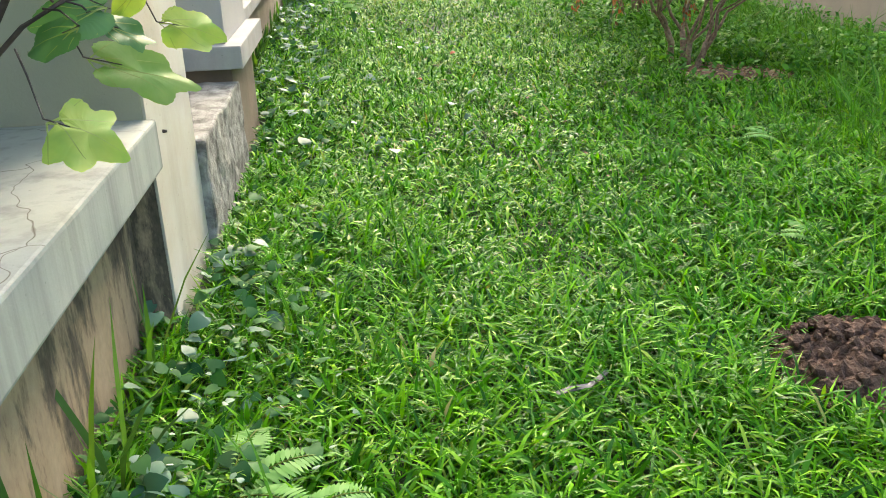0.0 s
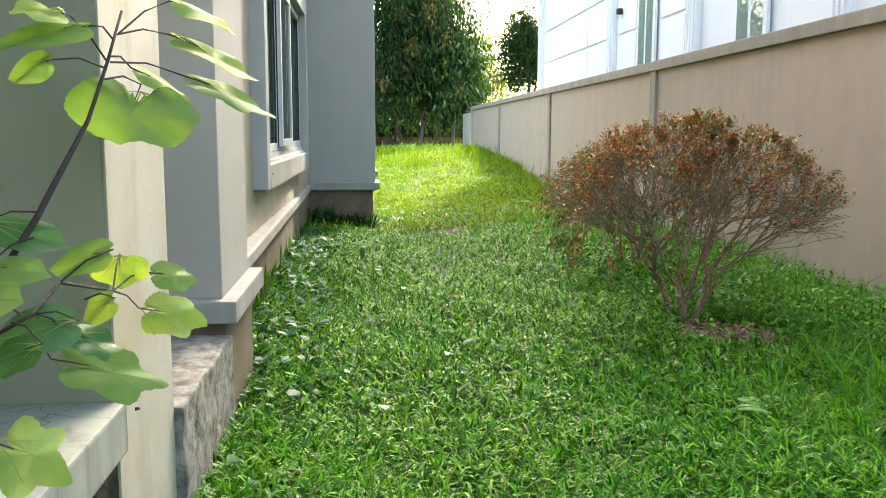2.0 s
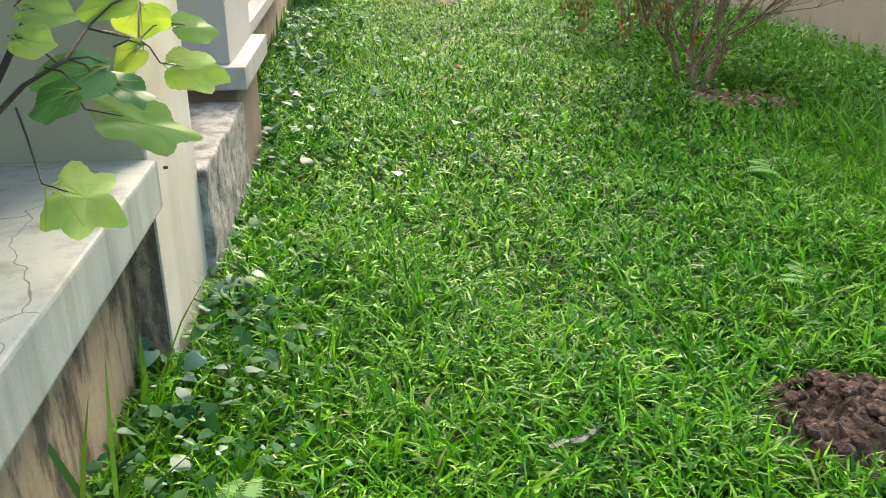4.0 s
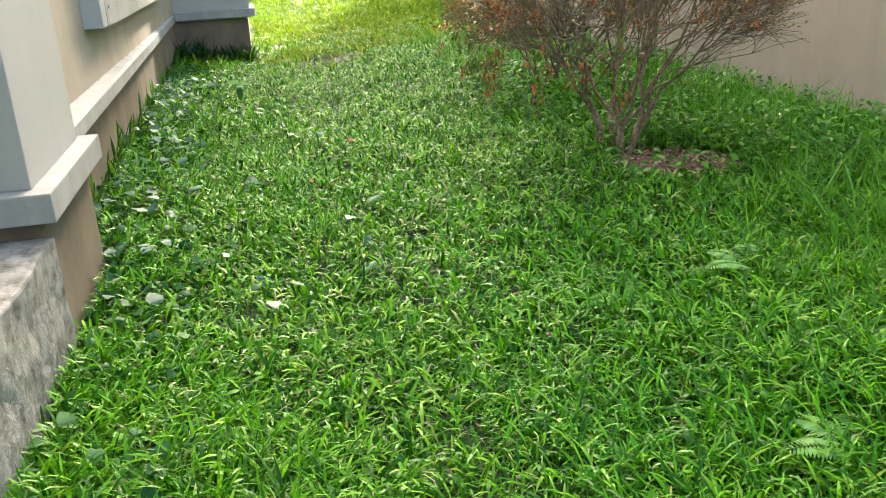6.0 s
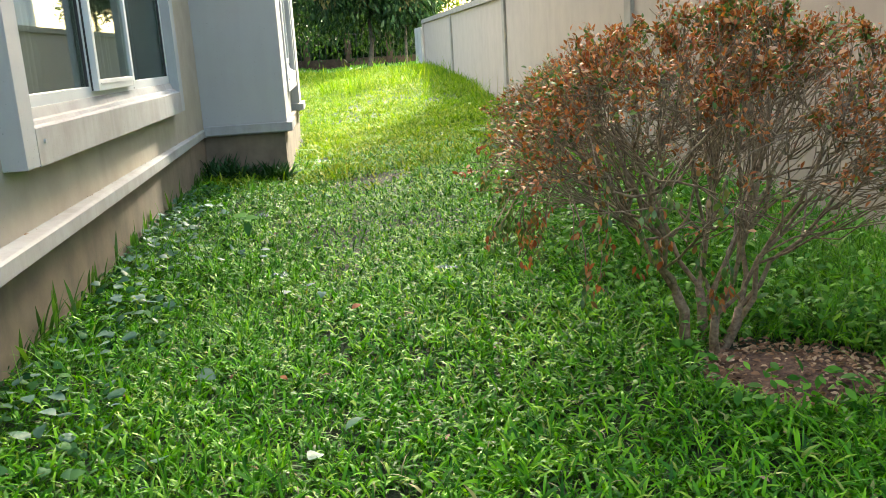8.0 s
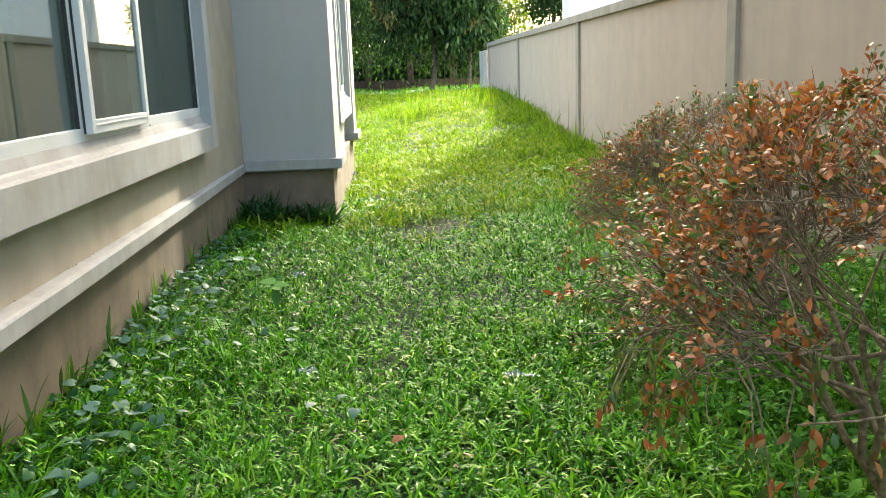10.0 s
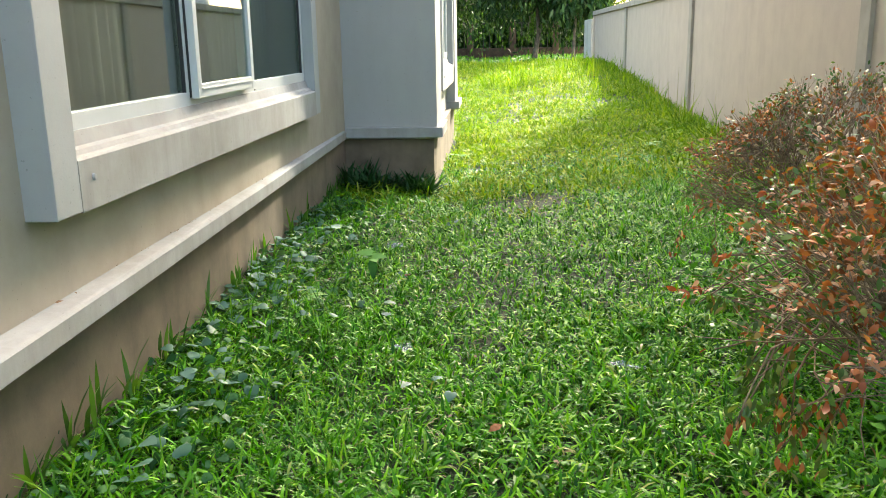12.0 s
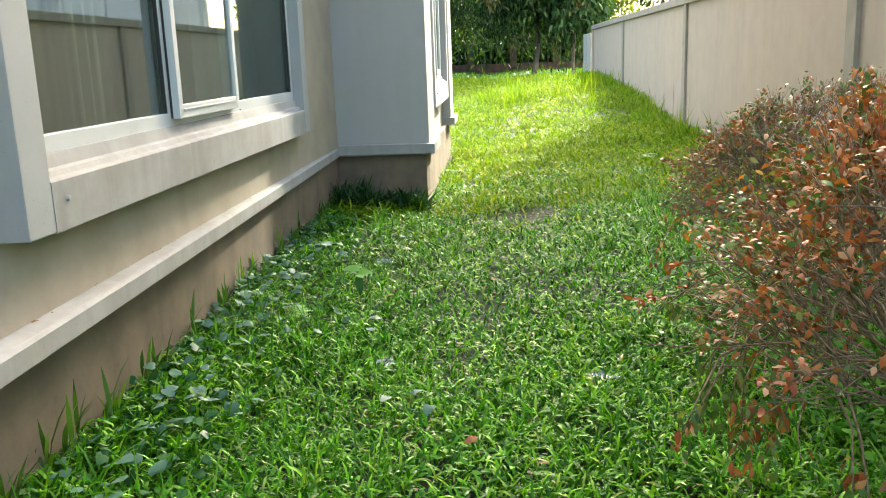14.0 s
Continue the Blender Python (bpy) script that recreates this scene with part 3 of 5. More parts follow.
# ---- neighbouring house ----
def build_neighbour():
    NX, YE, H = 6.0, 28.3, 10.2
    h = thing("white_house", "white neighbouring house with grooved walls and pilasters, its unseen tall top added for shade", "house", (NX + 4, 18, 0))
    inv = Matrix.Translation((-NX - 4, -18, 0))
    def put(ob):
        ob.matrix_parent_inverse = inv
        return ob
    put(box("wall", M_WHITE, (NX, NX + 9, 2.0, 22.3, -0.5, H - 0.01), h, bevel=0))
    # unseen tower, added and sized so that its shadow covers the near lawn
    put(box("added_tower_wall", M_WHITE, (NX + 0.002, NX + 9, 22.3, YE, -0.5, 13.6), h, bevel=0))
    put(box("roof", M_ROOF, (NX - 0.1, NX + 9.2, 1.8, 22.29, H - 0.01, H + 0.15), h, bevel=0.02))
    put(prism("roof", M_ROOF, [(NX - 0.2, 13.6), (NX + 9.2, 13.6), (NX + 4.5, 15.2)], 22.1, YE + 0.2, h))
    for y in (YE - 0.25, 20.0, 15.0, 10.3, 6.0):
        put(box("pilaster", M_WHITE, (NX - 0.12, NX + 0.001, y - 0.22, y + 0.22, -0.5, H - 0.1), h, bevel=0.02))
        for k in range(3):
            put(box("flute", M_WHITE, (NX - 0.15, NX - 0.119, y - 0.16 + k * 0.12, y - 0.10 + k * 0.12, -0.5, H - 0.2), h, bevel=0.01))
    for y0, y1 in ((20.5, 22.25), (22.32, 27.7), (15.5, 16.8), (18.3, 19.6), (9.2, 11.7), (6.4, 9.0)):
        for z in (3.55, 4.5, 5.45):
            put(box("panel", M_WHITE, (NX - 0.035, NX + 0.001, y0, y1, z - 0.9, z - 0.04), h, bevel=0.012))
    for y in (17.5, 12.75, 4.6):
        w = put(box("window", M_WHITE, (NX - 0.09, NX - 0.034, y - 0.55, y + 0.55, 2.6, 4.9), h, bevel=0.015))
        for k in (-1, 1):
            p = box("pane", M_GLASS, (NX - 0.097, NX - 0.0895, y + k * 0.24 - 0.19, y + k * 0.24 + 0.19, 2.75, 4.75), w, bevel=0)
            b = box("backing", M_CURTAIN, (NX - 0.0893, NX - 0.0885, y + k * 0.24 - 0.18, y + k * 0.24 + 0.18, 2.76, 4.74), w, bevel=0)
    L = put(box("wall_lamp", M_RUBBER, (NX - 0.16, NX - 0.036, 19.25, 19.38, 4.0, 4.13), h, "dark wall lamp", bevel=0.03))


build_neighbour()


# ---- grass ----
def on_lawn(x, y):
    """Where grass can stand: clear of house, wall, heap and litter patch."""
    ok = (x > -0.20) & (x < 4.40)
    ok &= ~((y < 2.77) & (x < -0.30)) & ~((y > 13.2) & (y < 17.8) & (x < 0.52))
    ok |= (x > -0.47) & (x <= -0.20) & (y > 5.45) & (y < 13.2)
    ok |= (x > -0.31) & (x <= -0.20) & (y < 2.77)
    ok &= ((x - 1.62) / 0.21) ** 2 + ((y - 2.32) / 0.235) ** 2 > 1
    ok &= ((x - 2.84) / 0.40) ** 2 + ((y - 5.90) / 0.38) ** 2 > 1
    return ok


def scatter(n, x0, x1, y0, y1, keep=None):
    x, y = rng.uniform(x0, x1, n), rng.uniform(y0, y1, n)
    ok = on_lawn(x, y)
    if keep is not None:
        ok &= rng.uniform(0, 1, n) < keep(x, y)
    return x[ok], y[ok]


def tufts(n, per, spread, *area, keep=None):
    x, y = scatter(n, *area, keep)
    x, y = np.repeat(x, per) + rng.normal(0, spread, len(x) * per), np.repeat(y, per) + rng.normal(0, spread, len(y) * per)
    ok = on_lawn(x, y)
    return x[ok], y[ok]


def thin_on_path(x, y):
    bare = np.exp(-(((x - 1.55) / 0.5) ** 2 + ((y - 12.4) / 0.6) ** 2)) + 0.7 * np.exp(-(((x - 0.95 - 0.04 * (y - 5)) / 0.45) ** 2)) * (y > 3)
    worn = np.exp(-(((x - 1.5) / 0.42) ** 2 + ((y - 12.5) / 0.38) ** 2))
    return np.clip(1.0 - 0.75 * bare * patchy(x, y, 6, 3), 0.3, 1) * (1 - 0.93 * worn)


def in_walk(x, y):
    """Full density along the walk, thinner off to its side, and giving way to the rough grass further on."""
    return np.where((x > 1.5 + 0.75 * y) & (y > 0.7), 0.6, 1.0) * (1 - smooth01(12.4, 16.5, y))


def build_grass():
    # fine arching blades, longest where the walk begins
    x, y = [], []
    for n, y0, y1 in ((8000, -2.6, 0.7), (21000, 0.7, 4.6), (13000, 4.6, 9.0), (10500, 9.0, 16.0)):
        a, b = tufts(n, 5, 0.02, -0.5, 4.4, y0, y1, keep=lambda x, y: thin_on_path(x, y) * in_walk(x, y))
        x.append(a), y.append(b)
    x, y = np.concatenate(x), np.concatenate(y)
    n = len(x)
    f = patchy(x, y, 2.2, 11)
    side = np.clip((x - 1.6) / 1.6, 0, 1)
    trod = thin_on_path(x, y)
    near = np.clip((4.8 - y) / 1.8, 0, 1)
    L = rng.uniform(0.05, 0.10, n) * (1 + 0.75 * near) * (0.75 + 0.4 * f + 0.45 * side) * (0.55 + 0.45 * trod)
    W = rng.uniform(0.006, 0.0105, n) * (1 - 0.12 * near) * (1 + 0.02 * y)
    blades("lawn_grass", M_GRASS, x, y, L, W, np.clip(rng.normal(1.12, 0.24, n), 0.45, 1.5), "bright green broad-bladed lawn grass, uneven and trodden along a path", rise=rng.uniform(0, 0.04, n) * (0.4 + 0.6 * trod))
    # broad short blades in rosettes over the fine ones
    x, y = [], []
    for n, y0, y1 in ((2000, -2.6, 0.8), (5200, 0.8, 4.6), (9500, 4.6, 9.0), (5600, 9.0, 15.4)):
        a, b = tufts(n, 6, 0.022, -0.5, 4.4, y0, y1, keep=lambda x, y: thin_on_path(x, y) * in_walk(x, y) * (0.35 + 0.75 * patchy(x, y, 4.5, 81)))
        x.append(a), y.append(b)
    x, y = np.concatenate(x), np.concatenate(y)
    n = len(x)
    blades("broad_grass", M_GRASS, x, y, rng.uniform(0.06, 0.125, n), rng.uniform(0.009, 0.0145, n), np.clip(rng.normal(1.08, 0.26, n), 0.4, 1.5), "short broad arching blades over the finer lawn grass", rise=rng.uniform(0.015, 0.055, n))
    # long arching grass by the boundary wall and in clumps
    x, y = tufts(3600, 7, 0.035, 2.1, 4.35, 1.6, 12.5, keep=lambda x, y: np.clip((x - 2.2) / 1.2, 0, 1) * patchy(x, y, 2.5, 5) * 1.4)
    a, b = tufts(120, 4, 0.04, -0.3, 0.6, 0.8, 3.6)
    c, d = tufts(420, 4, 0.03, -0.45, 0.9, 5.3, 12.0, keep=lambda x, y: patchy(x, y, 3, 83) * 1.3)
    x, y = np.concatenate([x, a, c]), np.concatenate([y, b, d])
    n = len(x)
    blades("long_grass", M_TALL, x, y, rng.uniform(0.12, 0.32, n), rng.uniform(0.004, 0.009, n), np.clip(rng.normal(0.85, 0.35, n), 0.05, 1.4), "long arching grass in clumps beside the boundary wall")
    x, y = tufts(210, 8, 0.04, 2.7, 4.3, 2.6, 8.0)
    n = len(x)
    blades("long_grass", M_TALL, x, y, rng.uniform(0.28, 0.5, n), rng.uniform(0.005, 0.010, n), np.clip(rng.normal(0.95, 0.3, n), 0.1, 1.4), "tall drooping grass clumps beside the boundary wall")
    x, y = scatter(5200, -0.1, 3.6, 1.2, 13.0, lambda x, y: 0.15 + 0.85 * (1 - thin_on_path(x, y)) + 0.3 * patchy(x, y, 4, 61) ** 3)
    n = len(x)
    blades("straw", M_STRAW, x, y, rng.uniform(0.05, 0.13, n), rng.uniform(0.003, 0.006, n), np.clip(rng.normal(1.4, 0.12, n), 1.0, 1.6), "pale dead grass lying on the trodden path", rise=0.045)
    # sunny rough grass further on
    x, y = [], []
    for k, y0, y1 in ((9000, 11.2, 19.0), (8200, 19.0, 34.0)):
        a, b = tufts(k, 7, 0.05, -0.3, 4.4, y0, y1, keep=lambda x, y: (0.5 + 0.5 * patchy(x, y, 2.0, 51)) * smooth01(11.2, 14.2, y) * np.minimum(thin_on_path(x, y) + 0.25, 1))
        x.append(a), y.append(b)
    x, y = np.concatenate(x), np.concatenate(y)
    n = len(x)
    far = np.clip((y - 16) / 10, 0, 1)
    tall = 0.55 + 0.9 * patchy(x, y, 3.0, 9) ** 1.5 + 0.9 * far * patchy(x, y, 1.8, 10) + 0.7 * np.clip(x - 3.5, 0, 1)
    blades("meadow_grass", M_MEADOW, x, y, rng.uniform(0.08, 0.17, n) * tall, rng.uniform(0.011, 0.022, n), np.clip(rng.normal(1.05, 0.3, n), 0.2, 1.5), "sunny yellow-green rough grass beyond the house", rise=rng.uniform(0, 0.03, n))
    x, y = tufts(75, 7, 0.08, 0.8, 4.3, 22.0, 29.5)
    a, b = tufts(26, 5, 0.05, 3.9, 4.35, 12.0, 22.0)
    x, y = np.concatenate([x, a]), np.concatenate([y, b])
    n = len(x)
    blades("seeding_grass", M_MEADOW, x, y, rng.uniform(0.3, 0.65, n), rng.uniform(0.010, 0.018, n), np.clip(rng.normal(0.5, 0.25, n), 0.02, 1.1), "tall pale grass stalks on the rise")
    x, y = tufts(16, 2, 0.06, 4.05, 4.34, 9.5, 21.0)
    n = len(x)
    blades("weed_stalks", M_STRAW, x, y, rng.uniform(0.45, 0.95, n), rng.uniform(0.006, 0.010, n), np.clip(rng.normal(0.2, 0.12, n), 0.02, 0.5), "thin dry weed stalks standing along the boundary wall")
    x, y = rng.uniform(-14, 22, 22000), rng.uniform(33, 52, 22000)
    n = len(x)
    blades("far_grass", M_TALL, x, y, rng.uniform(0.1, 0.2, n), rng.uniform(0.02, 0.04, n), np.clip(rng.normal(0.7, 0.3, n), 0.05, 1.3), "shaded lawn under the far trees")
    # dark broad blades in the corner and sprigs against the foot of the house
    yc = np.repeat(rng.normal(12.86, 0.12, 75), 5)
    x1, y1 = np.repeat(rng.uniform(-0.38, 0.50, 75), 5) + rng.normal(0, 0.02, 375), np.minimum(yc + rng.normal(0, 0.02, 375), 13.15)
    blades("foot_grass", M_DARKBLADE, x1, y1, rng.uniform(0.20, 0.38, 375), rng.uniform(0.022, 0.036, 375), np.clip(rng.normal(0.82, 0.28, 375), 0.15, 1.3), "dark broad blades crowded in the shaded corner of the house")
    yc = np.repeat(np.concatenate([rng.uniform(5.5, 9.0, 17), rng.uniform(9.0, 12.7, 16)]), 4)
    m = len(yc)
    x2, y2 = rng.normal(-0.39, 0.015, m), yc + rng.normal(0, 0.015, m)
    blades("foot_grass", M_SPRIG, x2, y2, rng.uniform(0.12, 0.27, m), rng.uniform(0.014, 0.025, m), np.clip(rng.normal(0.45, 0.25, m), 0.03, 1.0), "upright sprigs of green blades against the house base", rise=rng.uniform(0.02, 0.08, m), az=rng.normal(0, 1.3, m))
    # tall reeds against the low wall
    k = np.repeat(np.arange(5), 4)
    xr, yr = np.array([-0.285, -0.275, -0.24, -0.225, -0.25])[k] + rng.normal(0, 0.008, 20), np.array([1.62, 1.70, 1.86, 1.98, 2.45])[k] + rng.normal(0, 0.012, 20)
    blades("foot_grass", M_SPRIG, xr, yr, rng.uniform(0.28, 0.50, 20), rng.uniform(0.011, 0.019, 20), np.clip(rng.normal(0.42, 0.22, 20), 0.05, 0.9), "tall broad blades leaning against the stained low wall")


def flat_leaves(name, n, area, keep, lo, hi, lift, label, round_, material=None, tilt=0.35):
    x, y = scatter(n, *area, keep)
    n = len(x)
    az = rng.uniform(0, 2 * math.pi, n)
    ax = np.stack([np.cos(az), np.sin(az), rng.normal(-0.05, tilt, n)], 1)
    nor = np.stack([rng.normal(0, tilt, n), rng.normal(0, tilt, n), np.ones(n)], 1)
    L = rng.uniform(lo, hi, n)
    p = np.stack([x, y, ground_z(x, y) + rng.uniform(*lift, n)], 1)
    ob = leaves(name, material or M_COVER, p, ax, nor, L, L * (rng.uniform(0.85, 1.1, n) if round_ else rng.uniform(0.42, 0.6, n)), round_=round_, fold=0.2)
    return tagged(ob, label, "ground cover", kind="stuff")


def build_cover():
    near_house = lambda x, y: np.clip(1.1 - (x + 0.4) / 0.75, 0, 1) * (0.25 + patchy(x, y, 3, 21))
    flat_leaves("ground_cover", 9000, (-0.47, 1.1, 2.9, 12.0), near_house, 0.024, 0.056, (0.02, 0.095), "heart-shaped low ground cover along the house", True, None, 0.5)
    flat_leaves("ground_cover", 520, (-0.3, 0.2, 0.9, 3.2), lambda x, y: np.clip(0.8 - x / 0.3, 0, 1), 0.022, 0.048, (0.04, 0.13), "round creeping leaves below the low wall", True)
    flat_leaves("heart_leaves", 55, (-0.31, 0.02, 1.4, 3.3), lambda x, y: np.clip(0.8 - x / 0.3, 0, 1), 0.035, 0.07, (0.06, 0.14), "large heart-shaped leaves below the low wall", True, M_HEART, 0.35)
    # small leaves coloured whitish in place of glossy highlights
    flat_leaves("glint_leaves", 75, (-0.25, 0.3, 1.3, 2.5), lambda x, y: np.clip(0.9 - x / 0.4, 0, 1), 0.012, 0.022, (0.09, 0.15), "small round leaves below the low wall, glossy highlights painted whitish into their colour", True, M_GLINT, 0.3)
    flat_leaves("weed_leaves", 30000, (-0.4, 2.8, 2.6, 13.0), lambda x, y: patchy(x, y, 2.4, 31) ** 1.3 * np.clip((y - 2.6) / 2.4, 0.05, 1), 0.022, 0.05, (0.02, 0.075), "small pointed weed leaves mixed into the lawn", False, M_WEED)
    # glints on the lawn are put in as pale leaf colour
    flat_leaves("pale_weed_leaves", 4200, (-0.4, 3.6, 3.0, 13.0), lambda x, y: patchy(x, y, 3.4, 37) ** 2, 0.018, 0.04, (0.045, 0.085), "weed leaves on the lawn coloured pale in place of caught light", False, M_PALEWEED)
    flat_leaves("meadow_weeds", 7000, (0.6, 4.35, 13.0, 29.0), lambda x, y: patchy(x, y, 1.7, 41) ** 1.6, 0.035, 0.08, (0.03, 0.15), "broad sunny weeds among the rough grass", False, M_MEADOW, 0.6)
    flat_leaves("heart_leaves", 2300, (-0.44, 1.1, 4.6, 11.5), lambda x, y: patchy(x, y, 4, 71) * np.clip(1.0 - 0.95 * (x + 0.4) / 0.62, 0.05, 1), 0.04, 0.075, (0.06, 0.125), "large heart-shaped leaves along the house foot, bluish sky sheen in their colour", True, M_HEART, 0.3)
    flat_leaves("weed_leaves", 15000, (2.3, 4.38, 5.4, 9.5), lambda x, y: patchy(x, y, 3, 33) * np.clip(0.35 + (x - 2.4) / 1.3, 0, 1), 0.035, 0.07, (0.04, 0.21), "broad weeds round the shrub and the wall foot", False, M_WEED, 0.5)
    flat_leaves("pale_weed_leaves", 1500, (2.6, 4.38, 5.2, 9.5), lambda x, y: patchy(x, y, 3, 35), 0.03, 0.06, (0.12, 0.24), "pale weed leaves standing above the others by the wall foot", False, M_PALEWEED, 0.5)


# ---- shrubs ----
def build_shrub(name, base, centre, radii, stems, n_twig, n_leaf, label, seed, green=0.3, hanging=30):
    r = random.Random(seed)
    rn = np.random.default_rng(seed)
    sh = thing(name, label, "shrub", base, group="round clipped shrubs by the boundary wall")
    C = Vector(centre) - Vector(base)
    R = Vector(radii)
    twig = Tubes(4)
    tips, dirs = [], []

    def bow(a, b, sag, steps, jig):
        pts = []
        for i in range(steps + 1):
            s = i / steps
            p = a.lerp(b, s)
            p.z -= sag * math.sin(math.pi * s)
            if 0 < i < steps:
                p += Vector((r.gauss(0, jig), r.gauss(0, jig), r.gauss(0, jig)))
            pts.append(p)
        return pts

    def shell(u, v, k=1.0):
        return C + Vector((R.x * math.cos(u) * math.cos(v), R.y * math.sin(u) * math.cos(v), R.z * (math.sin(v) if v < 0 else 0.55 * math.sin(v) + 0.45 * math.sin(v) ** 2))) * k

    second = []
    for i in range(stems):
        a = 2 * math.pi * i / stems + r.uniform(-0.25, 0.25)
        stem = Tubes(7)
        foot = Vector((0.035 * math.cos(a), 0.035 * math.sin(a), -0.05))
        spread = r.uniform(0.06, 0.15)
        fork = foot + Vector((spread * math.cos(a), spread * math.sin(a), r.uniform(0.22, 0.38)))
        rad = r.uniform(0.019, 0.026)
        pts = bow(foot, fork, 0.02, 4, 0.012)
        stem.add(pts, [rad * (1.25 - 0.09 * j) for j in range(5)])
        for k in range(3):
            ua, va = a + (k - 1) * 0.62 + r.gauss(0, 0.12), r.uniform(-0.12, 0.9)
            mid = shell(ua, va, r.uniform(0.46, 0.62))
            limb = bow(pts[4] if k else pts[3], mid, r.uniform(-0.02, 0.03), 6, 0.016)
            lr = rad * r.uniform(0.45, 0.6)
            stem.add(limb, [lr * (1 - 0.08 * j) for j in range(7)])
            for _ in range(7):
                u, v = ua + r.gauss(0, 0.42), max(-0.12, min(1.45, va + r.gauss(0.12, 0.45)))
                q = shell(u, v, r.uniform(0.66, 0.8))
                bp = bow(limb[r.choice((2, 3, 4, 5, 6))], q, r.uniform(0.0, 0.05), 5, 0.016)
                stem.add(bp, [lr * (0.48 - 0.06 * j) for j in range(6)])
                second += [(bp[2], u, v), (bp[3], u, v), (bp[4], u, v), (q, u, v), (q, u, v)]
        stem.finish("stem", M_BARK, sh)
    for i in range(n_twig):
        p, u, v = r.choice(second)
        u2, v2 = u + r.gauss(0, 0.2), max(-0.22, min(1.5, v + r.gauss(0.05, 0.2)))
        q = shell(u2, v2, r.uniform(0.85, 1.02) * (1 + 0.06 * noise.noise(Vector((u2 * 3, v2 * 3, seed)))))
        pts = bow(p, q, r.uniform(-0.01, 0.03), 4, 0.010)
        w = r.uniform(0.0016, 0.0031)
        twig.add(pts, [w * (1.25 - 0.17 * j) for j in range(5)])
        tips.append(q), dirs.append((q - p).normalized())
        for _ in range(2):
            s = pts[3] + Vector((r.gauss(0, 0.035), r.gauss(0, 0.035), r.uniform(0.03, 0.10)))
            twig.add([pts[2], s], [w * 0.7, w * 0.4])
            tips.append(s), dirs.append((s - pts[2]).normalized())
    low, lowd = [], []
    for i in range(hanging):
        u, v = r.uniform(2.5, 4.5), r.uniform(-0.6, 0.05)
        q = shell(u, v, r.uniform(0.86, 1.04) + max(0, -v - 0.6) * 0.25)
        p, u1, v1 = min((r.choice(second) for _ in range(30)), key=lambda s: (s[0] - q).length)
        pts = bow(p, q, -0.05, 4, 0.012)
        twig.add(pts, [0.004, 0.0036, 0.003, 0.0025, 0.002])
        for _ in range(20):
            low.append(pts[3].lerp(pts[4], r.uniform(0.2, 1.0)) + Vector((r.gauss(0, 0.014), r.gauss(0, 0.014), r.gauss(-0.02, 0.03)))), lowd.append(Vector((r.gauss(0, 0.5), r.gauss(0, 0.5), -1.0)))
    tagged(twig.finish("twig", M_BARK, sh, "fine bare grey-brown twigs"), kind="stuff")
    T = np.array([tuple(t) for t in tips])
    D = np.array([tuple(d) for d in dirs])
    hgt = (T[:, 2] - C.z) / R.z
    w = np.clip(0.20 + 1.1 * hgt, 0.06, 1.0) * np.where(T[:, 0] < C.x + 0.45 * R.x, 1.0, 0.6)
    w = w * rn.exponential(1.0, len(T)) ** 1.6
    pick = rn.choice(len(T), n_leaf, p=w / w.sum())
    P = T[pick] + rn.normal(0, 0.013, (n_leaf, 3)) - D[pick] * rn.uniform(0, 0.08, n_leaf)[:, None]
    A = D[pick] + rn.normal(0, 0.75, (n_leaf, 3)) - np.array([0, 0, 0.2])
    P, A = np.concatenate([P, np.array([tuple(p) for p in low])]), np.concatenate([A, np.array([tuple(p) for p in lowd])])
    n = len(P)
    N = rn.normal(0, 0.6, (n, 3)) + np.array([0, 0, 1.0])
    L = rn.uniform(0.016, 0.034, n)
    L[n_leaf:] = rn.uniform(0.024, 0.042, n - n_leaf)
    g = rn.uniform(0, 1, n) < np.where(np.arange(n) < n_leaf, green, 1.0) * np.where(patchy(P[:, 0] + base[0], P[:, 1] + P[:, 2], 5, seed) > 0.52, 1.5, 0.5)
    tagged(leaves("dry_leaf", M_DRY, P[~g], A[~g], N[~g], L[~g], L[~g] * rn.uniform(0.36, 0.52, (~g).sum()), sh, 0.55), "curled rust-brown leaves", kind="stuff")
    tagged(leaves("green_leaf", M_GREENLEAF, P[g], A[g], N[g], L[g], L[g] * 0.5, sh), "dull green leaves", kind="stuff")
    return sh


build_shrub("shrub", (2.62, 6.26, 0.06), (2.69, 6.30, 0.93), (1.07, 1.0, 0.68), 4, 760, 20000, "half-dry round shrub with rust-brown leaves and bare stems", 3, 0.22)
build_shrub("shrub", (3.0, 8.5, 0.1), (3.0, 8.5, 0.80), (1.02, 0.95, 0.64), 4, 900, 7000, "half-dry round shrub with sparse dull green leaves behind another", 8, 0.45, 6)


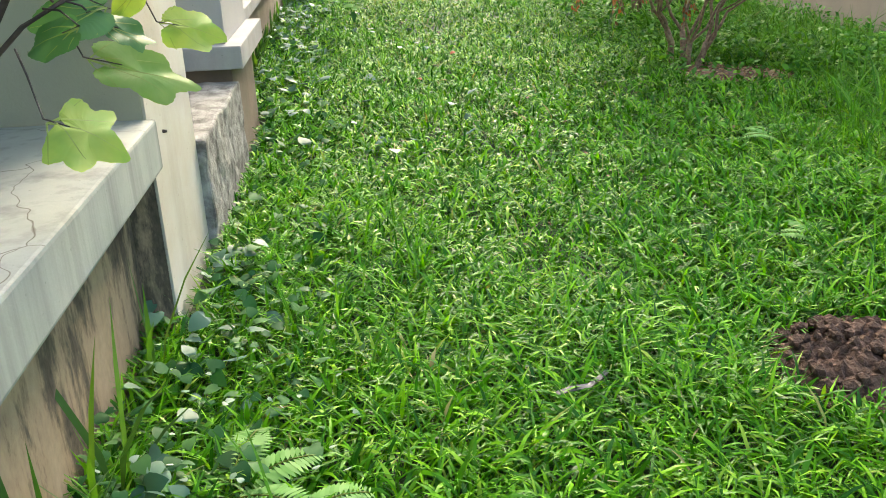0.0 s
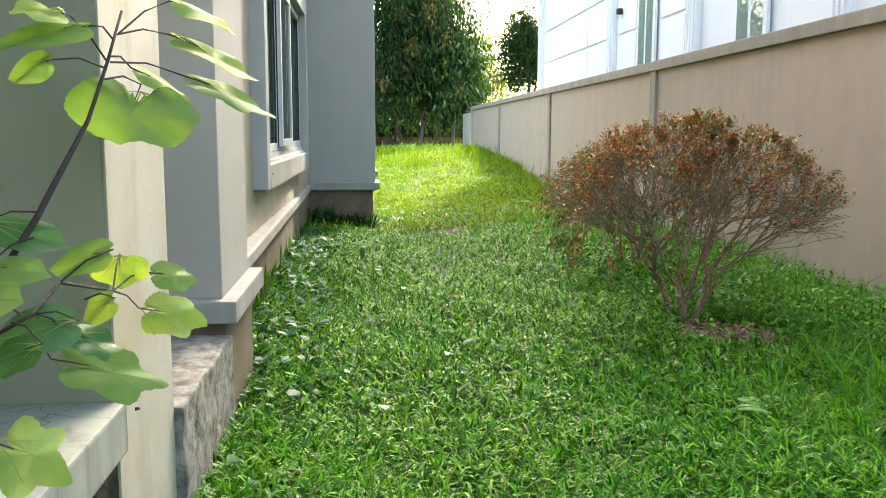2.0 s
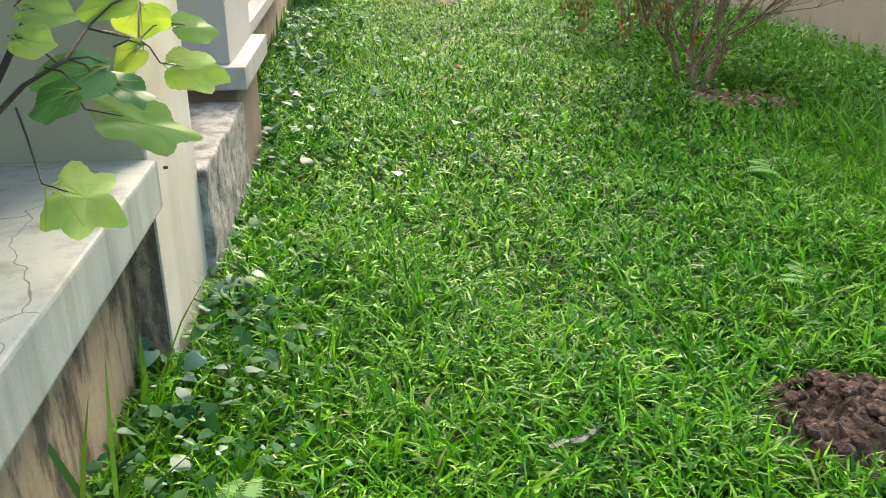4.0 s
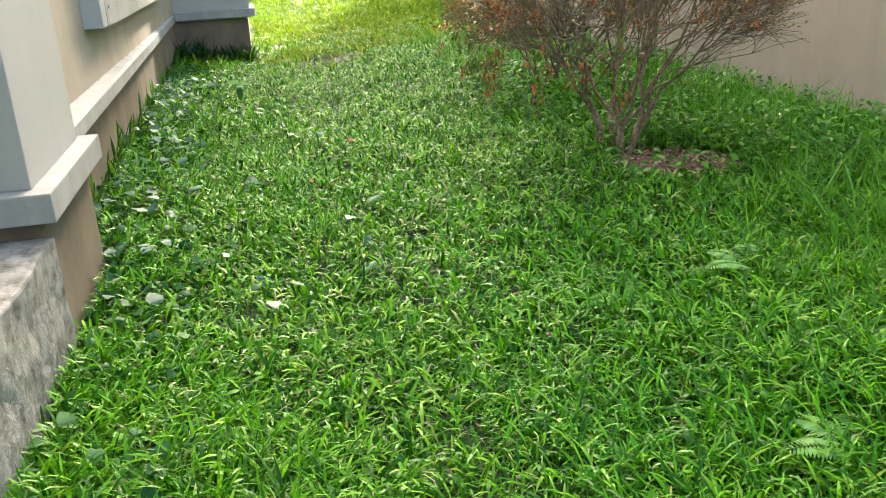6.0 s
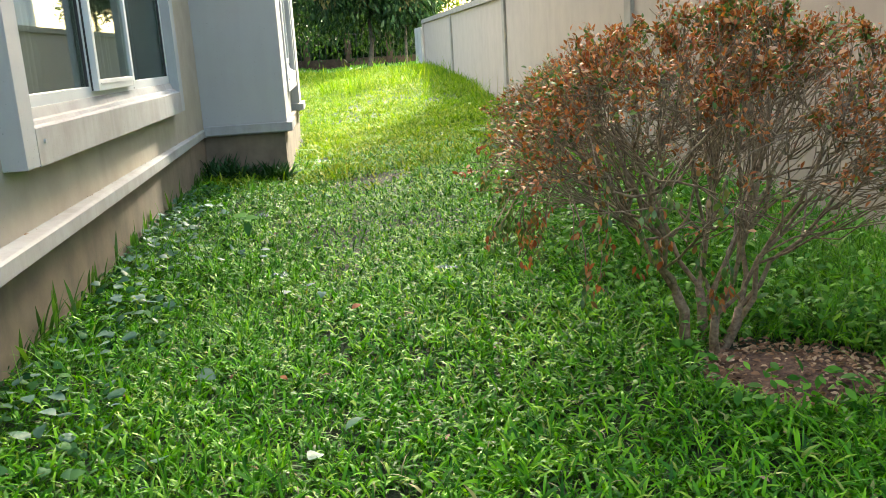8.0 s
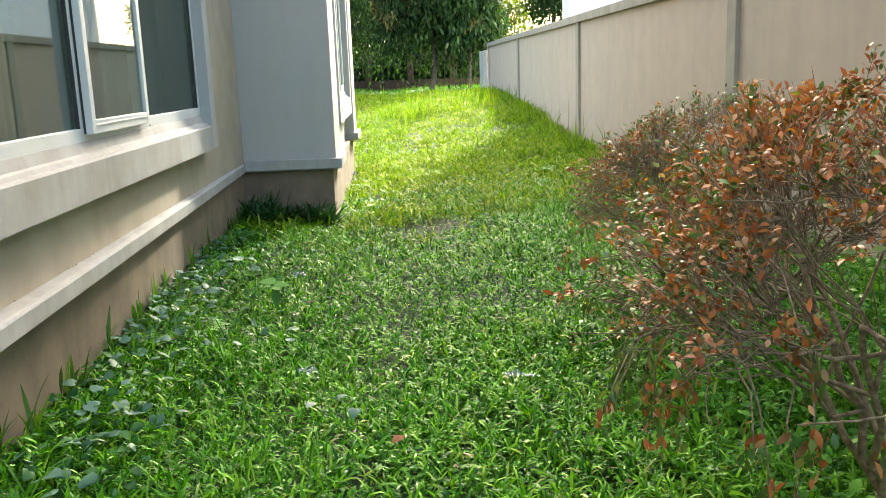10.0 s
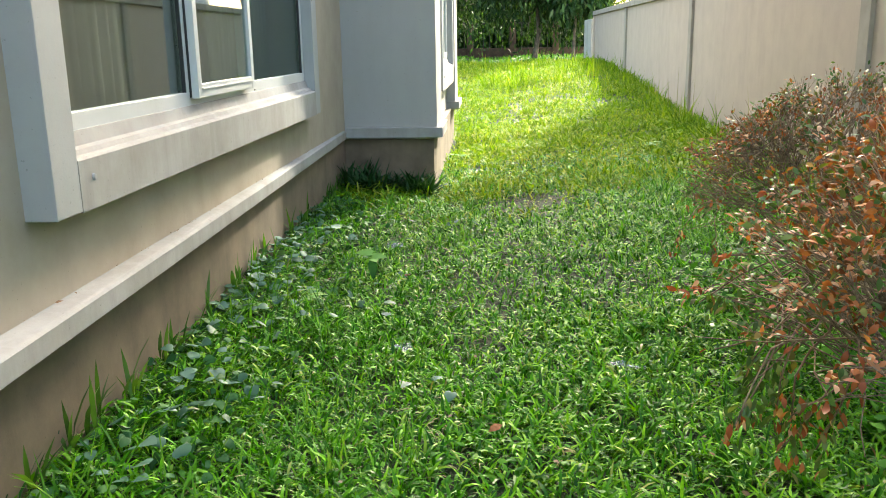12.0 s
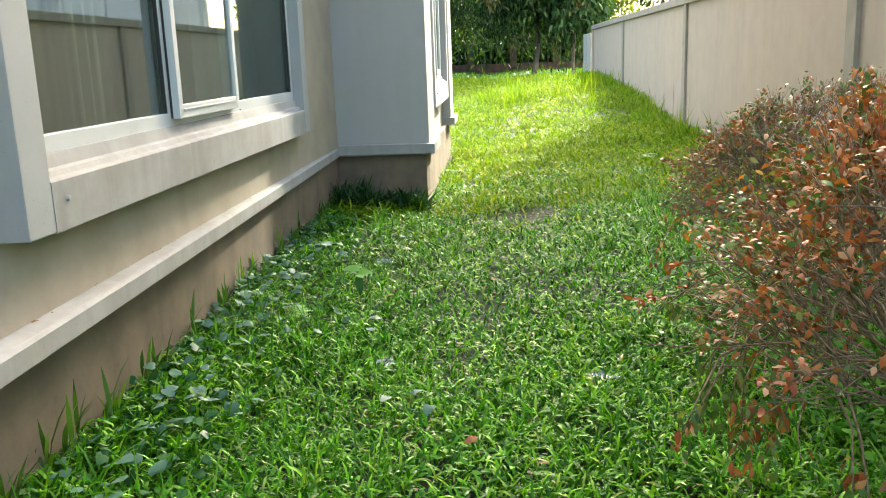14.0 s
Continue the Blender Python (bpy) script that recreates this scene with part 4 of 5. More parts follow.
# ---- trees in the distance ----
def build_tree(name, base, height, crown_c, crown_r, n_limb, n_leaf, label, material, seed, size=(0.18, 0.34), droop=0.3, second=None, trunk_r=0.16):
    r, rn = random.Random(seed), np.random.default_rng(seed)
    t = thing(name, label, "tree", base)
    B, C, R = Vector((0, 0, 0)), Vector(crown_c) - Vector(base), Vector(crown_r)
    tb = Tubes(7)
    fork = Vector((0.1, 0, C.z - R.z * 0.6))
    tb.add([B, fork * 0.5 + Vector((r.gauss(0, 0.08), r.gauss(0, 0.08), 0)), fork, C], [trunk_r, trunk_r * 0.8, trunk_r * 0.65, trunk_r * 0.3])
    ends = []
    for i in range(n_limb):
        u, v, k = r.uniform(0, 6.28), r.uniform(-0.9, 1.4), r.uniform(0.55, 0.98)
        q = C + Vector((R.x * math.cos(u) * math.cos(v), R.y * math.sin(u) * math.cos(v), R.z * math.sin(v))) * k
        s = fork.lerp(C, r.uniform(0, 1))
        m = s.lerp(q, 0.5) + Vector((r.gauss(0, 0.15), r.gauss(0, 0.15), r.gauss(0.1, 0.1)))
        tb.add([s, m, q], [trunk_r * 0.35, trunk_r * 0.2, 0.02])
        ends += [q, q, m]
    tb.finish("trunk", M_TRUNK, t)
    E_ = np.array([tuple(e) for e in ends])
    for nm, mt, n in (("crown", material, n_leaf), ("yellow_leaf", second, n_leaf // 8)):
        if mt is None:
            continue
        P = E_[rn.integers(0, len(E_), n)] + rn.normal(0, 0.30, (n, 3)) * np.array(crown_r) * 0.55
        if nm == "yellow_leaf":
            clump = E_[rn.integers(0, len(E_), 90)] * 1.04
            P = clump[rn.integers(0, 90, n)] + rn.normal(0, 0.16, (n, 3)) - np.array([0, 0.35, 0])
        A = rn.normal(0, 1, (n, 3)) - np.array([0, 0, droop * 3])
        N = rn.normal(0, 0.7, (n, 3)) + np.array([0, 0, 0.6])
        L = rn.uniform(*size, n)
        leaves(nm, mt, P, A, N, L, L * 0.33, t)
    return t


def gz(x, y):
    return float(ground_z(x, y))


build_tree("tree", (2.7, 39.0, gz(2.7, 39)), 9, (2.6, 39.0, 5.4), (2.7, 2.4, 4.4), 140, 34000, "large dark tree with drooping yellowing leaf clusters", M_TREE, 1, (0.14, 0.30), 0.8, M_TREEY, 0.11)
build_tree("tree", (-1.6, 41.0, gz(-1, 41)), 9, (-1.5, 41.0, 5.0), (2.8, 2.2, 4.2), 90, 20000, "dense mid-green tree beyond the lawn", M_TREEMID, 2, (0.14, 0.28), 0.5)
build_tree("tree", (4.1, 38.0, gz(4, 38)), 5, (4.2, 38.0, 3.9), (1.25, 1.2, 1.7), 40, 5200, "slim pale-trunked tree with glossy green leaves", M_TREEMID, 4, (0.2, 0.4), 0.6, None, 0.07)
build_tree("tree", (9.0, 47.0, gz(9, 47)), 8, (8.7, 46.0, 5.4), (1.7, 1.8, 2.1), 60, 7000, "dark leafy tree behind the boundary wall", M_TREE, 5, (0.18, 0.34), 0.2)
build_tree("tree", (6.6, 56.0, gz(6, 56)), 8, (6.8, 56.0, 4.6), (2.6, 1.8, 3.0), 50, 5200, "sunlit light green tree far off", M_BRIGHT, 6, (0.2, 0.4), 0.3)
build_tree("tree", (-7.0, 44.0, gz(-7, 44)), 9, (-7.0, 44.0, 5.6), (3.2, 2.4, 4.2), 60, 6000, "dense dark green tree beyond the lawn", M_TREE, 7, (0.25, 0.45), 0.4)


def build_far_fence():
    f = thing("garden_fence", "low brick wall with dark railings under the far trees", "fence", (4, 46, 1), kind="")
    inv = Matrix.Translation((-4, -46, -1))
    def put(o):
        o.matrix_parent_inverse = inv
    put(box("brick_base", M_BRICK, (-14, 20, 45.9, 46.15, 0.6, 1.2), f, bevel=0.01))
    for k in range(18):
        put(box("pillar", M_BRICK, (-14 + 2 * k - 0.15, -14 + 2 * k + 0.15, 45.85, 46.2, 0.6, 2.5), f, bevel=0.02))
    put(box("rail", M_RUBBER, (-14, 20, 46.0, 46.05, 2.3, 2.36), f, bevel=0))
    for k in range(110):
        put(box("bar", M_RUBBER, (-13.8 + 0.3 * k, -13.76 + 0.3 * k, 46.0, 46.04, 1.15, 2.3), f, bevel=0))
    # solid dark sheet, added so that no bright sky shows through the hedge
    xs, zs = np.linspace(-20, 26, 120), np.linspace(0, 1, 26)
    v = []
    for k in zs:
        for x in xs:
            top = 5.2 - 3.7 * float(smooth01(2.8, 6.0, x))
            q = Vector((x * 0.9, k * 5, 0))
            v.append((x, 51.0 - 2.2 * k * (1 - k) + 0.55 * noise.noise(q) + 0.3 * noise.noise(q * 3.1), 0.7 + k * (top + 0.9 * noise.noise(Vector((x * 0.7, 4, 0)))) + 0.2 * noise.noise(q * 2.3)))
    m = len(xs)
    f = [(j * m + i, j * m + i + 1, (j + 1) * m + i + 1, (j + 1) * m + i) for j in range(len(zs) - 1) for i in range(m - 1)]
    tagged(link_mesh("backdrop", v, f, M_TREE, smooth=True), "dark bumpy sheet added behind the far hedge to close its sky gaps", "thicket", kind="structure")
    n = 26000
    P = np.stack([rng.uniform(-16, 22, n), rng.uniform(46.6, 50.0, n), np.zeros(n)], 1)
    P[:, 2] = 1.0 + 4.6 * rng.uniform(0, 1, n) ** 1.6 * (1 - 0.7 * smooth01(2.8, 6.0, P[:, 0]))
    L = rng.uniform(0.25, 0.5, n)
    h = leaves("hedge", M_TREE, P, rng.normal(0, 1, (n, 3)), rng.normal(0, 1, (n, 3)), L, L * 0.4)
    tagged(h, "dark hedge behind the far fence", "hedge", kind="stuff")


build_far_fence()
build_grass()
build_cover()


# ---- sapling with lobed leaves beside the low wall ----
def lobed_leaf(parent, root, tip, width, facing, material, seed, sag=0.12):
    """A broad leaf with five toothed lobes, slightly cupped, with a raised midrib."""
    r = random.Random(seed)
    root, tip = Vector(root), Vector(tip)
    ax = tip - root
    L = ax.length
    ax.normalize()
    sd = ax.cross(Vector(facing)).normalized()
    up = sd.cross(ax).normalized()
    rim = []
    steps = 110
    deep = {18: 0.48, 12: 0.34, 16: 0.34, 11: 0.22, 3: 0.25, 15: 0.25}.get(seed, 0.05 if seed in (4, 7, 14) else 0.13)
    lobes = [(a0 + r.gauss(0, 0.12), ln * r.uniform(0.78, 1.05), wd * r.uniform(0.8, 1.2)) for a0, ln, wd in ((0.0, 1.0, 0.5), (0.98, 0.95, 0.46), (-0.98, 0.95, 0.46), (1.95, 0.7, 0.5), (-1.95, 0.7, 0.5))]
    for i in range(steps + 1):
        a = -math.pi + 2 * math.pi * i / steps
        full = 0.93 - 0.10 * abs(a) / math.pi
        peak = max(ln * math.exp(-(abs(a - at0) / wd) ** 1.5) for at0, ln, wd in lobes)
        q = full * (1 - deep) + deep * 1.12 * peak
        q += 0.028 * (1 - 2 * abs(((a * 5.3 + seed * 0.37) % 1.0) - 0.5)) + r.uniform(-0.008, 0.008)
        q += 0.09 * math.exp(-(a / 0.13) ** 2)
        q *= 1 - 0.62 * math.exp(-((math.pi - abs(a)) / 0.30) ** 2)
        rim.append((0.40 + 0.60 * q * math.cos(a), 0.62 * q * math.sin(a)))
    bm = bmesh.new()
    def at(x, y, drop=0.0):
        h = -sag * L * (x * x) - 0.10 * width * abs(y) + 0.05 * width * math.sin(9 * y + 5 * x + seed) - 0.03 * width * math.cos(4 * math.atan2(y, x - 0.1)) - drop
        return root + ax * (L * x) + sd * (width * y) + up * h
    c = [bm.verts.new(at(0.05 + 0.45 * k / 3, 0)) for k in range(4)]
    mid = [bm.verts.new(at(0.42 + (x - 0.42) * 0.55, y * 0.55)) for x, y in rim]
    out = [bm.verts.new(at(x, y)) for x, y in rim]
    cen = c[3]
    for k in range(3):
        bm.verts.remove(c[k])
    for i in range(steps):
        bm.faces.new((cen, mid[i], mid[i + 1]))
        bm.faces.new((mid[i], out[i], out[i + 1], mid[i + 1]))
    leaf = part("leaf", bm, material, parent, smooth=True)
    vb = bmesh.new()
    for ang, reach in ((0.0, 0.95), (0.62, 0.8), (-0.62, 0.8), (1.25, 0.72), (-1.25, 0.72)):
        row = []
        for k in range(6):
            q = reach * k / 5
            x, y = 0.04 + q * math.cos(ang), 0.72 * q * math.sin(ang)
            wd = 0.0016 * (1.25 - k / 5)
            sx = Vector((-math.sin(ang), math.cos(ang)))
            c0 = at(x, y) + up * 0.0022
            off = (ax * sx.x + sd * sx.y) * wd
            row.append((vb.verts.new(c0 - off), vb.verts.new(c0 + off)))
        for k in range(5):
            vb.faces.new((row[k][0], row[k][1], row[k + 1][1], row[k + 1][0]))
    vein = part("vein", vb, M_VEIN, parent)
    return leaf, vein


def build_sapling():
    base = (-0.62, 2.30, 0.735)
    s = thing("sapling", "young sapling with large lobed yellow-green leaves leaning over the low wall", "sapling", base)
    inv = Matrix.Translation(-Vector(base))
    tb = Tubes(6)
    tb.add([(-0.62, 2.35, 0.72), (-0.422, 2.164, 0.943), (-0.293, 2.164, 1.142), (-0.203, 2.188, 1.287), (-0.171, 2.248, 1.378), (-0.135, 2.308, 1.474), (-0.107, 2.368, 1.598), (-0.089, 2.428, 1.711)], [0.009, 0.008, 0.0075, 0.007, 0.0065, 0.005, 0.004, 0.003])
    tb.add([(-0.422, 2.164, 0.943), (-0.288, 2.140, 1.059), (-0.211, 2.164, 1.102), (-0.189, 2.248, 1.148), (-0.137, 2.428, 1.097)], [0.006, 0.005, 0.0045, 0.004, 0.003])
    o = tb.finish("stem", M_STEM, s, "dark slender stem")
    o.matrix_parent_inverse = inv
    front, above = (0.2, -0.66, 0.75), (0.1, -0.42, 0.92)
    spec = [
        ((-0.110, 2.428, 1.651), (-0.132, 2.368, 1.673), (-0.314, 2.308, 1.647), 0.099, above, 1),
        ((-0.104, 2.428, 1.661), (-0.016, 2.548, 1.675), (0.191, 2.608, 1.596), 0.086, above, 2),
        ((-0.101, 2.368, 1.598), (0.004, 2.548, 1.585), (0.222, 2.608, 1.512), 0.089, above, 1),
        ((-0.097, 2.308, 1.559), (-0.055, 2.428, 1.555), (-0.079, 2.332, 1.442), 0.224, front, 1),
        ((-0.101, 2.368, 1.610), (-0.075, 2.428, 1.591), (0.048, 2.488, 1.533), 0.068, above, 2),
        ((-0.098, 2.428, 1.663), (-0.013, 2.548, 1.751), (0.133, 2.608, 1.709), 0.086, above, 2),
        ((-0.198, 2.188, 1.298), (-0.304, 2.188, 1.277), (-0.150, 2.188, 1.242), 0.074, front, 0),
        ((-0.202, 2.164, 1.251), (-0.274, 2.128, 1.203), (-0.164, 2.128, 1.189), 0.060, front, 1),
        ((-0.189, 2.248, 1.148), (-0.097, 2.308, 1.207), (-0.235, 2.308, 1.175), 0.074, front, 1),
        ((-0.137, 2.428, 1.097), (-0.152, 2.548, 1.164), (-0.156, 2.548, 1.079), 0.108, front, 2),
        ((-0.137, 2.428, 1.097), (-0.119, 2.668, 1.100), (-0.005, 2.728, 1.074), 0.076, front, 1),
        ((-0.137, 2.428, 1.097), (-0.178, 2.788, 0.985), (-0.002, 2.848, 0.938), 0.125, front, 2),
        ((-0.161, 2.308, 1.101), (-0.097, 2.308, 1.103), (-0.172, 2.308, 1.063), 0.061, front, 2),
        ((-0.211, 2.164, 1.102), (-0.135, 2.188, 1.081), (-0.272, 2.128, 1.070), 0.086, front, 0),
        ((-0.211, 2.164, 1.102), (-0.156, 2.188, 1.054), (-0.069, 2.248, 1.014), 0.067, front, 0),
        ((-0.243, 2.188, 1.081), (-0.237, 2.308, 0.974), (-0.014, 2.428, 0.888), 0.117, front, 1),
        ((-0.244, 2.140, 1.091), (-0.163, 2.068, 1.065), (-0.270, 2.068, 1.028), 0.073, front, 0),
        ((-0.296, 2.104, 1.024), (-0.217, 1.948, 0.925), (-0.077, 1.948, 0.869), 0.150, above, 2),
        ((-0.107, 2.368, 1.598), (-0.183, 2.368, 1.696), (-0.272, 2.308, 1.709), 0.092, above, 2),
        ((-0.114, 2.368, 1.586), (-0.196, 2.308, 1.598), (-0.292, 2.308, 1.569), 0.076, front, 1),
        ((-0.223, 2.140, 1.102), (-0.271, 2.068, 1.160), (-0.193, 2.068, 1.148), 0.066, front, 2),
    ]
    mats = (M_LOBED_DARK, M_LOBED, M_LOBED_YELLOW)
    for k, (node, root, tip, w, face, m) in enumerate(spec):
        for o in lobed_leaf(s, root, tip, w * 1.18, face, mats[m], k + 1):
            o.matrix_parent_inverse = inv
        pt = Tubes(5)
        mid = Vector(node).lerp(Vector(root), 0.5) + Vector((0, 0, 0.012))
        pt.add([node, mid, root, Vector(root).lerp(Vector(tip), 0.3)], [0.0025, 0.0022, 0.002, 0.0012])
        p = pt.finish("stalk", M_STEM, s)
        p.matrix_parent_inverse = inv


build_sapling()


# ---- soil heap, litter, small plants ----
def build_heap():
    n, m = 40, 16
    v, f = [], []
    for j in range(m + 1):
        k = j / m
        for i in range(n):
            a = 2 * math.pi * i / n
            edge = 1 + 0.16 * noise.noise(Vector((math.cos(a) * 1.6, math.sin(a) * 1.6, 3.0)))
            x, y = 1.62 + 0.25 * k * edge * math.cos(a), 2.32 + 0.27 * k * edge * math.sin(a)
            z = float(ground_z(x, y)) + 0.13 * (1 - k * k) - 0.02 * k
            q = Vector((x, y, 0))
            z += (1 - k ** 4) * (0.035 * noise.noise(q * 14) + 0.022 * noise.noise(q * 34) + 0.012 * noise.noise(q * 75))
            v.append((x, y, z))
    for j in range(m):
        for i in range(n):
            i2 = (i + 1) % n
            f.append((j * n + i, j * n + i2, (j + 1) * n + i2, (j + 1) * n + i))
    ob = link_mesh("soil_mound", v, f, M_SOIL, smooth=False)
    tagged(ob, "small heap of freshly dug dark brown soil", "soil heap")
    rs = random.Random(5)
    bm = bmesh.new()
    for _ in range(230):
        a, k = rs.uniform(0, 6.28), rs.uniform(0, 1) ** 0.5
        x, y = 1.62 + 0.27 * k * math.cos(a), 2.32 + 0.3 * k * math.sin(a)
        c = bmesh.ops.create_icosphere(bm, subdivisions=1, radius=rs.uniform(0.005, 0.026), matrix=Matrix.Translation((x, y, float(ground_z(x, y)) + 0.13 * (1 - k * k) + 0.004)))
        for w in c["verts"]:
            w.co += Vector(noise.noise_vector(w.co * 60)) * 0.006
    o = part("soil_clod", bm, M_SOIL, ob)
    tagged(o, "loose clods", kind="stuff")


def build_mulch():
    n = 1500
    a, k = rng.uniform(0, 6.28, n), np.sqrt(rng.uniform(0, 1, n))
    x, y = 2.84 + 0.42 * k * np.cos(a), 5.90 + 0.36 * k * np.sin(a)
    x2, y2 = scatter(420, -0.2, 4.3, 3.0, 12.6)
    x2, y2 = np.concatenate([x2, rng.uniform(3.6, 4.34, 260)]), np.concatenate([y2, rng.normal(7.0, 0.6, 260)])
    x, y = np.concatenate([x, x2]), np.concatenate([y, y2])
    lift = np.concatenate([rng.uniform(0.0, 0.035, n), rng.uniform(0.03, 0.07, len(x2))])
    n = len(x)
    az = rng.uniform(0, 6.28, n)
    A = np.stack([np.cos(az), np.sin(az), rng.normal(0.1, 0.3, n)], 1)
    N = np.stack([rng.normal(0, 0.4, n), rng.normal(0, 0.4, n), np.ones(n)], 1)
    L = rng.uniform(0.018, 0.042, n)
    ob = leaves("fallen_leaves", M_LITTER, np.stack([x, y, ground_z(x, y) + lift], 1), A, N, L, L * 0.55, fold=0.5)
    tagged(ob, "brown fallen leaves under the shrub and on the lawn", "leaf litter", kind="stuff")
    nn = 36
    v, f = [(2.84, 5.90, gz(2.84, 5.90) + 0.035)], []
    for j in (0.5, 1.0):
        for i in range(nn):
            u = 2 * math.pi * i / nn
            e = 1 + 0.14 * math.sin(3 * u + 1) + 0.07 * math.sin(7 * u)
            px, py = 2.84 + 0.43 * j * e * math.cos(u), 5.90 + 0.38 * j * e * math.sin(u)
            v.append((px, py, gz(px, py) + (0.022 if j < 1 else -0.012)))
    for i in range(nn):
        i2 = (i + 1) % nn
        f += [(0, 1 + i, 1 + i2), (1 + i, 1 + nn + i, 1 + nn + i2, 1 + i2)]
    tagged(link_mesh("soil_patch", v, f, M_SOIL, smooth=True), "bare brown soil patch under the shrub", "soil", kind="structure")


def build_fern(x, y, size, az, label):
    """One arching frond or a few, with paired leaflets."""
    z = gz(x, y)
    fr = thing("fern", label, "fern", (x, y, z), group="small ferns in the lawn")
    for k in range(3):
        a = az + (k - 1) * 0.9
        d = Vector((math.cos(a), math.sin(a), 0))
        s = d.cross(Vector((0, 0, 1)))
        P, A, L = [], [], []
        tb = Tubes(4)
        mid = [d * (size * t) + Vector((0, 0, 0.03 + size * (0.75 * t - 0.55 * t * t))) for t in [i / 19 for i in range(20)]]
        tb.add([Vector((0, 0, 0))] + mid, [0.0018] * 21)
        tb.finish("rib", M_BRIGHT, fr)
        for i in range(3, 20):
            for g in (-1, 1):
                P.append(tuple(mid[i])), A.append(tuple(s * g + d * 0.35)), L.append(size * 0.30 * math.sin(math.pi * (i + 3) / 25))
        n = len(P)
        leaves("frond", M_FERN, np.array(P), np.array(A), np.tile([0.0, 0.0, 1.0], (n, 1)) + rng.normal(0, 0.1, (n, 3)), np.array(L), np.array(L) * 0.24, fr)


def build_plant(x, y):
    """A single upright weed with a few wide leaves at its top."""
    z = gz(x, y)
    p = thing("weed_plant", "single upright weed with pale drooping leaves in the lawn", "weed", (x, y, z))
    tb = Tubes(5)
    tb.add([(0, 0, 0), (0.01, 0, 0.12), (0.0, 0.01, 0.25)], [0.004, 0.0035, 0.003])
    tb.finish("stem", M_BRIGHT, p)
    for k, (dx, dy, dz, m) in enumerate(((-0.9, 0.1, 0.05, M_FERN), (0.8, -0.4, 0.1, M_FERN), (0.2, -0.5, 0.1, M_FERN), (0.1, -0.35, -1.0, M_COVER))):
        leaves("leaf", m, np.array([[0, 0, 0.25 - 0.02 * k]]), np.array([[dx, dy, dz]]), np.array([[0.1, -0.6, 0.8]]), np.array([0.11]), np.array([0.055]), p, round_=True)


def build_scrap(x, y, size, label, seed):
    r = random.Random(seed)
    n = 9
    v = []
    for j in range(n):
        for i in range(n):
            px, py = (i / (n - 1) - 0.5) * size * 1.3, (j / (n - 1) - 0.5) * size
            h = 0.28 * size * noise.noise(Vector((px * 22, py * 22, seed))) + 0.18 * size * noise.noise(Vector((px * 60, py * 60, seed)))
            v.append((x + px + r.uniform(-0.1, 0.1) * size, y + py + r.uniform(-0.1, 0.1) * size, gz(x, y) + 0.075 + h))
    f = [(j * n + i, j * n + i + 1, (j + 1) * n + i + 1, (j + 1) * n + i) for j in range(n - 1) for i in range(n - 1) if r.random() < 0.9]
    tagged(link_mesh("plastic_scrap", v, f, M_PLASTIC, smooth=True), label, "litter", group="scraps of litter on the lawn")


build_heap()
build_mulch()
for fx, fy, fs, fa in ((2.35, 4.24, 0.2, 2.2), (1.96, 3.08, 0.19, 2.0), (-0.18, 8.93, 0.13, 4.4), (-0.01, 9.05, 0.16, 0.2), (-0.02, 1.98, 0.22, 0.4), (0.10, 1.90, 0.2, 5.6), (3.3, 15.6, 0.25, 2.6), (0.75, 15.6, 0.25, 4.5)):
    build_fern(fx, fy, fs, fa, "small pale green fern growing in the grass")
build_plant(0.36, 9.49)
build_scrap(0.65, 8.37, 0.085, "crumpled clear plastic scrap lying in the grass", 2)
build_scrap(1.69, 8.07, 0.055, "small white plastic scrap lying in the grass", 4)
build_scrap(1.77, 8.02, 0.07, "small white plastic scrap lying in the grass", 6)
build_scrap(2.45, 8.8, 0.08, "crumpled clear plastic scrap lying in the grass", 9)
build_scrap(0.39, 10.5, 0.09, "pale plastic scrap lying in the grass", 11)


